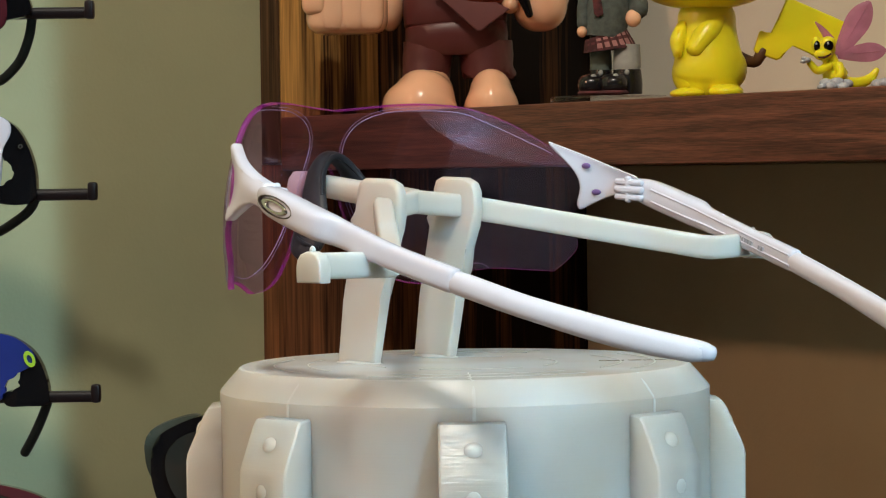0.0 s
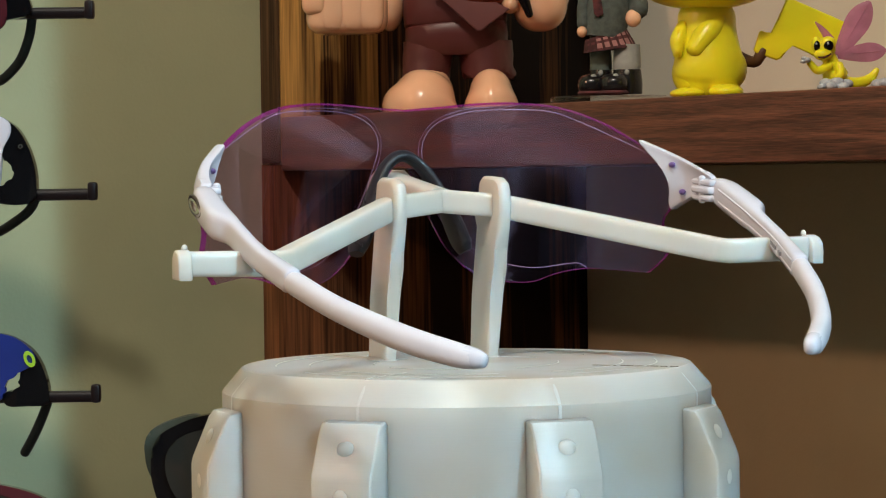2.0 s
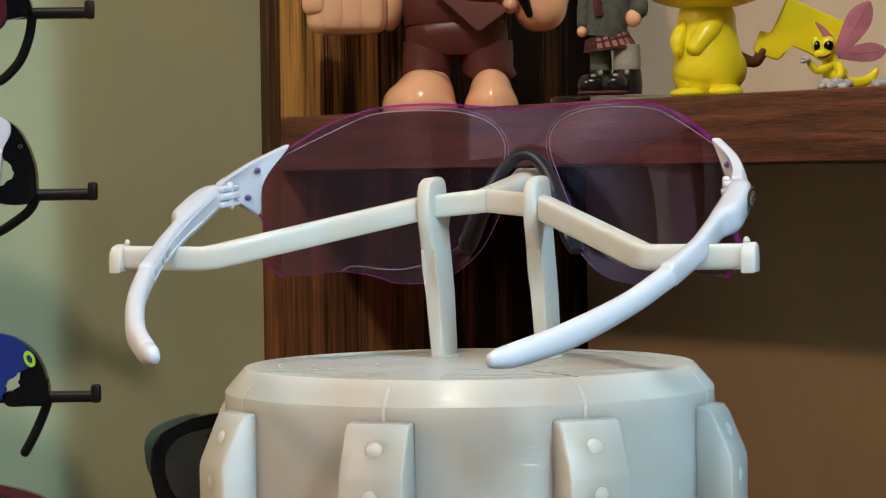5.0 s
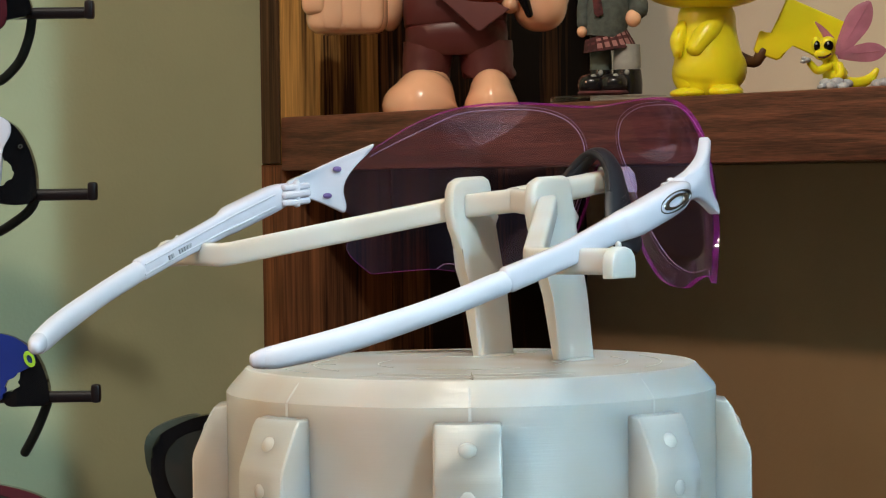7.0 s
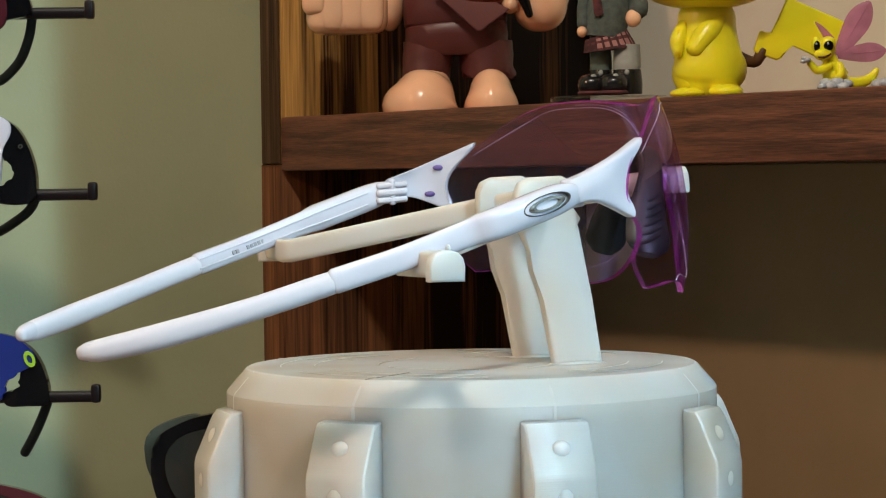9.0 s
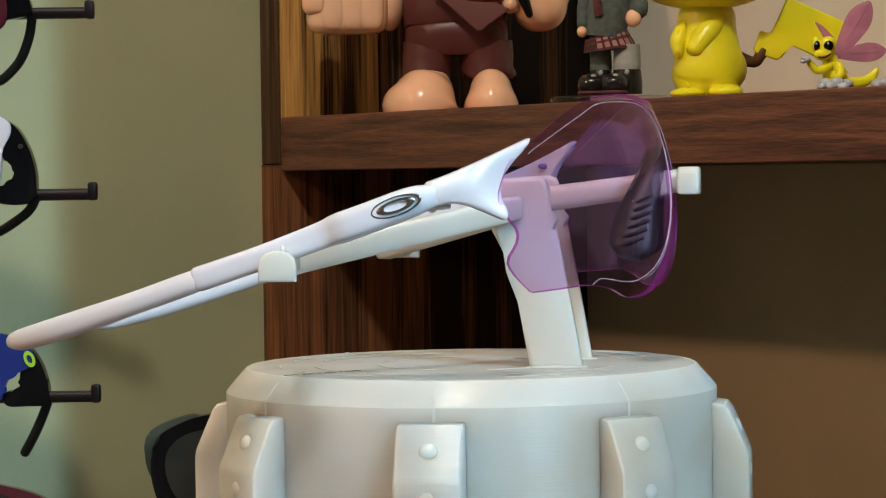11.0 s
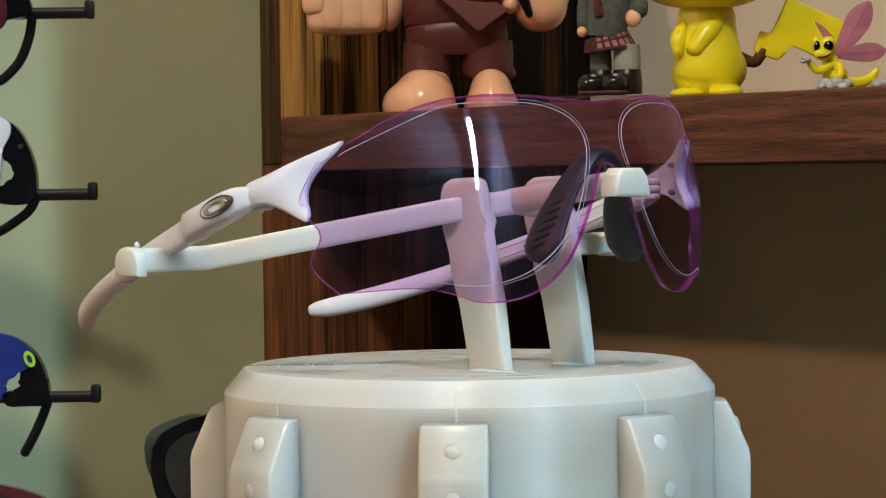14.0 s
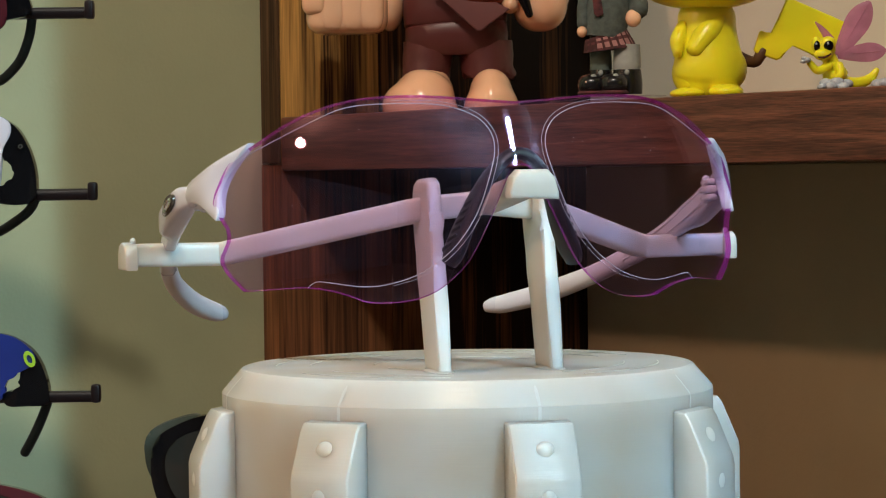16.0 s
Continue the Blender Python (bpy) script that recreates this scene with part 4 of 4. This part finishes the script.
def yellow_figure():
    bm = bmesh.new()
    blob(bm, (-0.0098, -0.006, 0.0020), (0.0072, 0.0080, 0.0024), 0)
    blob(bm, (0.0050, -0.010, 0.0024), (0.0070, 0.0080, 0.0032), 0)
    # pear-shaped body with thighs and folded arms
    sweep(bm, round_ends([(-0.0008, 0, 0.0050, 0.0115, 0.0105), (-0.0006, 0, 0.0082, 0.0143, 0.0128), (-0.0006, 0, 0.0127, 0.0146, 0.0132), (-0.0010, 0, 0.0172, 0.0135, 0.0126), (-0.0013, 0, 0.0263, 0.0118, 0.0108), (-0.0015, 0, 0.0335, 0.0114, 0.0098), (-0.0015, 0, 0.0387, 0.0090, 0.0085)]), smooth_path=False, sides=36, up=(0, 1, 0))
    blob(bm, (0.0048, 0.0000, 0.0118), (0.0097, 0.0112, 0.0098), 0, seg=28)
    blob(bm, (-0.0075, 0.0014, 0.0102), (0.0080, 0.0104, 0.0090), 0, seg=28)
    sweep(bm, round_ends([(-0.0112, -0.003, 0.0290, 0.0025, 0.0040), (-0.0134, -0.0055, 0.0231, 0.0032, 0.0050), (-0.0137, -0.0075, 0.0177, 0.0020, 0.0034)]), smooth_path=False, sides=18, up=(0, 1, 0))
    sweep(bm, round_ends([(0.0026, -0.0048, 0.0308, 0.0038, 0.0050), (-0.0019, -0.0074, 0.0258, 0.0052, 0.0052), (-0.0073, -0.0098, 0.0190, 0.0036, 0.0040)]), smooth_path=False, sides=20, up=(0, 1, 0))
    blob(bm, (-0.0019, -0.002, 0.0550), (0.0310, 0.0250, 0.0195), 0, seg=36, power=2.4)
    for s in (-1, 1):
        sweep(bm, round_ends([(s * 0.015, 0, 0.069, 0.006, 0.004), (s * 0.022, 0.002, 0.088, 0.006, 0.004), (s * 0.026, 0.003, 0.102, 0.002, 0.002)]), smooth_path=False, sides=12, up=(0, 1, 0))
    # brown tail root, then the zigzag blade
    sweep(bm, [(0.0111, 0.008, 0.0168, 0.0024, 0.0028), (0.0152, 0.007, 0.0152, 0.0022, 0.0024), (0.0183, 0.004, 0.0145, 0.0022, 0.0022), (0.0204, 0.003, 0.0177, 0.0022, 0.0024), (0.0215, 0.003, 0.0195, 0.0020, 0.0022)], n=16, sides=14, mi=1)
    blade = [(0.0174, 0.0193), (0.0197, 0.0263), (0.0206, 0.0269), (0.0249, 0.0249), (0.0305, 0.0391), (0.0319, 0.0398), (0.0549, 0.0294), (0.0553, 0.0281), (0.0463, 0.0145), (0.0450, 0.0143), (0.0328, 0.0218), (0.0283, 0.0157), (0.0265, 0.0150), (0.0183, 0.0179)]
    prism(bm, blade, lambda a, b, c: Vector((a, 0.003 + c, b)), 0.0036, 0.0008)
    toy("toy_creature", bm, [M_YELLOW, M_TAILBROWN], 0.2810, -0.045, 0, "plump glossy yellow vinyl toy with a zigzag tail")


def bug_figure():
    bm = bmesh.new()
    # upright body running back into the tail
    sweep(bm, round_ends([(-0.0008, -0.001, 0.0131, 0.0025, 0.0023), (0.0001, -0.001, 0.0102, 0.0031, 0.0029), (0.0015, 0.0, 0.0064, 0.0046, 0.0042), (0.0030, 0.001, 0.0035, 0.0046, 0.0040), (0.0071, 0.003, 0.0027, 0.0025, 0.0025), (0.0121, 0.004, 0.0031, 0.0021, 0.0021), (0.0159, 0.005, 0.0050, 0.0017, 0.0017), (0.0179, 0.005, 0.0077, 0.0010, 0.0010)]), smooth_path=False, sides=20, up=(0, 1, 0))
    blob(bm, (-0.0022, -0.0015, 0.0156), (0.0042, 0.0042, 0.0037), 0)
    blob(bm, (-0.0031, -0.0042, 0.0133), (0.0035, 0.0036, 0.0023), 0)
    for x, y, r in ((1444, -0.0040, 8), (1464, -0.0052, 12)):
        cx = (x - 1469.7) / 4810
        blob(bm, (cx, y + 0.0008, 0.0170), (r / 4810 * 1.15, 0.0018, 0.0029), 0, seg=16)
        blob(bm, (cx, y - 0.0004, 0.0164), (r / 4810 * 0.72, 0.0014, 0.0019), 1, seg=16)
        blob(bm, (cx - 0.0004, y - 0.0017, 0.0172), (0.0004, 0.0003, 0.0005), 3, seg=8)
    sweep(bm, [(-0.0053, -0.0070, 0.0122, 0.0004, 0.0003), (-0.0031, -0.0080, 0.0120, 0.0006, 0.0005), (-0.0006, -0.0066, 0.0133, 0.0004, 0.0003)], n=8, sides=8, mi=4)
    sweep(bm, round_ends([(-0.0008, -0.004, 0.0093, 0.0017, 0.0017), (-0.0053, -0.006, 0.0073, 0.0015, 0.0015), (-0.0085, -0.007, 0.0102, 0.0012, 0.0012)]), smooth_path=False, sides=12, up=(0, 1, 0))
    sweep(bm, round_ends([(0.0026, -0.004, 0.0093, 0.0017, 0.0017), (0.0030, -0.006, 0.0060, 0.0017, 0.0017), (0.0009, -0.008, 0.0037, 0.0012, 0.0012)]), smooth_path=False, sides=12, up=(0, 1, 0))
    for x, y, z, r in ((1424, -0.008, 109, 7), (1417, -0.0085, 112, 5), (1419, -0.0075, 106, 5), (1458, -0.007, 151, 13), (1476, -0.008, 150, 14), (1494, -0.007, 152, 12), (1466, -0.0095, 156, 11), (1486, -0.0095, 157, 11), (1449, -0.0085, 157, 8), (1556, 0.003, 152, 13), (1566, 0.002, 150, 13)):
        blob(bm, ((x - 1469.7) / 4810, y, (162.9 - z) / 4810), (r / 4810, 0.0024, r / 4810 * 0.72), 3, seg=14)
    sweep(bm, round_ends([(0.0001, 0.001, 0.0189, 0.0017, 0.0012), (-0.0024, 0.001, 0.0222, 0.0012, 0.0010), (-0.0051, 0.001, 0.0253, 0.0004, 0.0004)]), smooth_path=False, sides=10, up=(0, 1, 0), mi=2)
    for tip, w, y in (((0.0154, 0.0328), 0.0048, 0.004), ((0.0213, 0.0147), 0.0037, 0.0035)):
        a = Vector((0.0030, 0.002, 0.0131))
        b = Vector((tip[0], y, tip[1]))
        rows = [(*a.lerp(b, t), q * w, 0.0004) for t, q in ((0, 0.35), (0.3, 0.75), (0.65, 1.0), (0.88, 0.66), (1, 0.12))]
        sweep(bm, rows, n=16, sides=14, up=(0, 1, 0), mi=2)
        sweep(bm, [(*(Vector(r[:3]) - Vector((0, 0.0005, 0))), 0.00018, 0.00018) for r in rows[1:4]], n=10, sides=6, up=(0, 1, 0), mi=2)
    toy("toy_insect", bm, [M_YELLOW, M_BLACK, M_PINKW, M_SHOE, M_MAROON], 0.3745, -0.030, 0, "small yellow winged bug toy with pink wings")


brute()
doll()
yellow_figure()
bug_figure()


# ---------------------------------------------------------------- eyewear rack with hanging sunglasses
RY = 0.365
PEGS = [1.1196, 1.0454, 0.9625]


def rack():
    rk = empty("eyewear_rack", Matrix.Translation((-0.30, RY, CT + 0.0005)), label="tall eyewear display rack with dark pegs", category="display rack")
    bm = bmesh.new()
    box(bm, (-0.012, -0.03, 0.0), (0.0, 0.03, 0.5), 0.002)
    part("rack_board", bm, M_CEIL, rk)
    for k, z in enumerate(PEGS):
        bm = bmesh.new()
        sweep(bm, [(-0.001, 0, z - CT - 0.0005, 0.0030, 0.0026), (0.146, 0, z - CT - 0.0005, 0.0028, 0.0024)], sides=10, smooth_path=False, power=3)
        peg = part("peg", bm, M_PEG, rk, "dark brown display peg")
        bm = bmesh.new()
        box(bm, (0.1458, -0.0034, z - CT - 0.0005 - 0.0026), (0.1496, 0.0034, z - CT - 0.0005 + 0.0050), 0.0014)
        part("peg_stop", bm, M_PEG, peg)
    return rk


rack()


UNIT = 0.0002311                            # the pairs' outlines are drawn on a small square grid of this step


def flat_piece(bm, outline, z0, row, y, thick, bevel=0.0010, mi=0):
    """Moulded plate: outline (column, row) on the grid, rounded edges, the row 'row' at height z0."""
    pts = [((a - 823.6) * UNIT, z0 - (b - row) * UNIT) for a, b in outline]
    s2 = spline([(*p, 0) for p in pts + pts[:1]], len(pts) * 6 + 1)[:-1]
    prism(bm, [(p[0], p[1]) for p in s2], lambda a, b, c: Vector((a, y + c + 9.0 * (a + 0.19) ** 2, b)), thick, bevel, mi)


def hung_pair(z, row, label, front, front_mat, side, temple, badge=None, badge_mat=None, lens=None, lens_mat=None):
    g = empty("hanging_sunglasses", label=label, category="sunglasses", group="sunglasses on the rack")
    y = RY - 0.004
    bm = bmesh.new()
    flat_piece(bm, front, z, row, y - 0.003, 0.0045)
    part("front_frame", bm, front_mat, g)
    if side:
        bm = bmesh.new()
        flat_piece(bm, side, z, row, y - 0.0005, 0.0070)
        part("side_shield", bm, M_BLACK, g)
    if lens:
        bm = bmesh.new()
        flat_piece(bm, lens, z, row, y - 0.0045, 0.0030)
        part("lens", bm, lens_mat, g)
    bm = bmesh.new()
    rows = [((a - 823.6) * UNIT, y + 0.004 + 0.003 * k, z - (b - row) * UNIT, 0.0020, w * UNIT) for k, (a, b, w) in enumerate(temple)]
    sweep(bm, round_ends(rows), smooth_path=False, sides=14, up=(0.3, 1, 0.3))
    part("folded_temple", bm, M_TEMPLE, g)
    if badge:
        a, b, w, h, tilt = badge
        bm = bmesh.new()
        c = Vector(((a - 823.6) * UNIT, y - 0.0052, z - (b - row) * UNIT))
        rings = [[bm.verts.new(c + Matrix.Rotation(radians(tilt), 3, "Y") @ Vector((math.cos(q) * w * UNIT * r, d, math.sin(q) * h * UNIT * r))) for q in [2 * math.pi * k / 24 for k in range(24)]] for r, d in ((1, 0.0015), (1, 0), (0.55, 0), (0.5, 0.0015))]
        for i in range(4):
            for k in range(24):
                bm.faces.new((rings[i][k], rings[i][(k + 1) % 24], rings[(i + 1) % 4][(k + 1) % 24], rings[(i + 1) % 4][k]))
        part("badge", bm, badge_mat, g)
    return g


M_TEMPLE = mat("dark_grey_rubber", (0.008, 0.010, 0.009), 0.4, spec=0.2, var=0.3, scale=120)
hung_pair(PEGS[0], 20, "black sunglasses with a maroon lens hung on the rack",
          [(-90, -60), (0, -75), (45, -45), (62, -5), (66, 22), (40, 30), (0, 36), (-60, 40), (-90, 10)], M_BLACK, None,
          [(64, 18, 8), (55, 60, 10), (36, 102, 11), (6, 132, 10), (-14, 140, 9)], lens=[(-90, -40), (-10, -50), (18, -20), (25, 10), (22, 38), (5, 52), (-40, 60), (-90, 40)], lens_mat=M_MAROON)
hung_pair(PEGS[1], 343, "white and black wrap sunglasses hung on the rack",
          [(-90, 214), (-40, 198), (-5, 199), (24, 214), (26, 235), (13, 262), (8, 300), (3, 330), (-30, 338), (-90, 338)], M_WHITE,
          [(18, 210), (38, 226), (55, 256), (66, 292), (69, 325), (65, 353), (40, 360), (10, 358), (-6, 350), (-4, 330), (20, 322), (30, 306), (31, 292), (24, 282), (12, 280), (13, 244)],
          [(66, 345, 9), (48, 372, 11), (14, 396, 12), (-8, 408, 10)], badge=(44, 257, 4, 4, 0), badge_mat=M_CHROME)
hung_pair(PEGS[2], 703, "blue sunglasses with a lime badge hung on the rack",
          [(-90, 606), (-40, 586), (0, 587), (30, 596), (56, 618), (62, 640), (40, 654), (18, 664), (6, 688), (0, 706), (-40, 712), (-90, 712)], M_BLUE,
          [(34, 600), (56, 618), (72, 644), (82, 678), (84, 704), (80, 716), (46, 717), (12, 716), (4, 702), (12, 690), (28, 690), (36, 676), (34, 662), (40, 648), (52, 632)],
          [(80, 708, 9), (68, 736, 10), (50, 772, 12), (30, 806, 11)], badge=(53, 633, 9, 15, -24), badge_mat=M_LIME)
hung_pair(PEGS[2] - 0.083, 1062, "dark red sunglasses hung low on the rack",
          [(-90, 846), (-30, 850), (10, 857), (48, 868), (84, 888), (104, 920), (100, 990), (60, 1040), (-90, 1040)], M_MAROON, None,
          [(96, 1000, 9), (86, 1050, 11), (60, 1100, 11)], lens=[(-90, 866), (-30, 868), (10, 876), (44, 888), (76, 908), (88, 940), (60, 1010), (-90, 1015)], lens_mat=M_SMOKE)


def black_pair():
    """Bulky wrap pair standing on its lower rim and folded temple."""
    z, row, step = CT + 0.0010, 980.0, 0.000239
    g = empty("black_sunglasses", label="black wrap sunglasses standing on the counter", category="sunglasses")

    def plate(name, outline, y, thick, material, bevel=0.0012):
        pts = [((a - 823.6) * step, z + (row - b) * step, 0) for a, b in outline]
        s2 = spline(pts + pts[:1], len(pts) * 8 + 1)[:-1]
        bm = bmesh.new()
        prism(bm, [(p[0], p[1]) for p in s2], lambda a, b, c: Vector((a, y + c + 5.0 * (a + 0.09) ** 2, b)), thick, bevel)
        part(name, bm, material, g)

    plate("side_shield", [(247, 800), (258, 776), (286, 760), (330, 746), (352, 750), (330, 790), (318, 840), (322, 890), (300, 892), (268, 868), (252, 838)], 0.400, 0.010, M_SHIELD, 0.002)
    plate("front_frame", [(262, 812), (276, 782), (312, 760), (360, 743), (430, 736), (560, 742), (640, 770), (660, 850), (600, 945), (520, 980), (440, 905), (360, 980), (296, 935), (266, 870)], 0.393, 0.008, M_BLACK, 0.002)
    plate("lens", [(290, 815), (306, 790), (345, 770), (420, 760), (540, 770), (610, 810), (600, 890), (530, 920), (440, 870), (360, 920), (312, 890), (292, 850)], 0.3885, 0.003, M_SMOKE)
    bm = bmesh.new()
    sweep(bm, round_ends([(-0.134, 0.408, 0.932, 0.002, 0.004), (-0.122, 0.430, 0.914, 0.002, 0.004), (-0.090, 0.445, CT + 0.005, 0.002, 0.004)]), smooth_path=False, sides=12)
    part("folded_temple", bm, M_TEMPLE, g)


black_pair()


def motions():
    for ob in MOVED:
        rows = []
        for k in range(33):
            t = 0.5 * k
            rows.append((t, pose(0, 0, ZT, 0, 0, TURN0 + RATE * t)))
        walk(ob, rows)


motions()
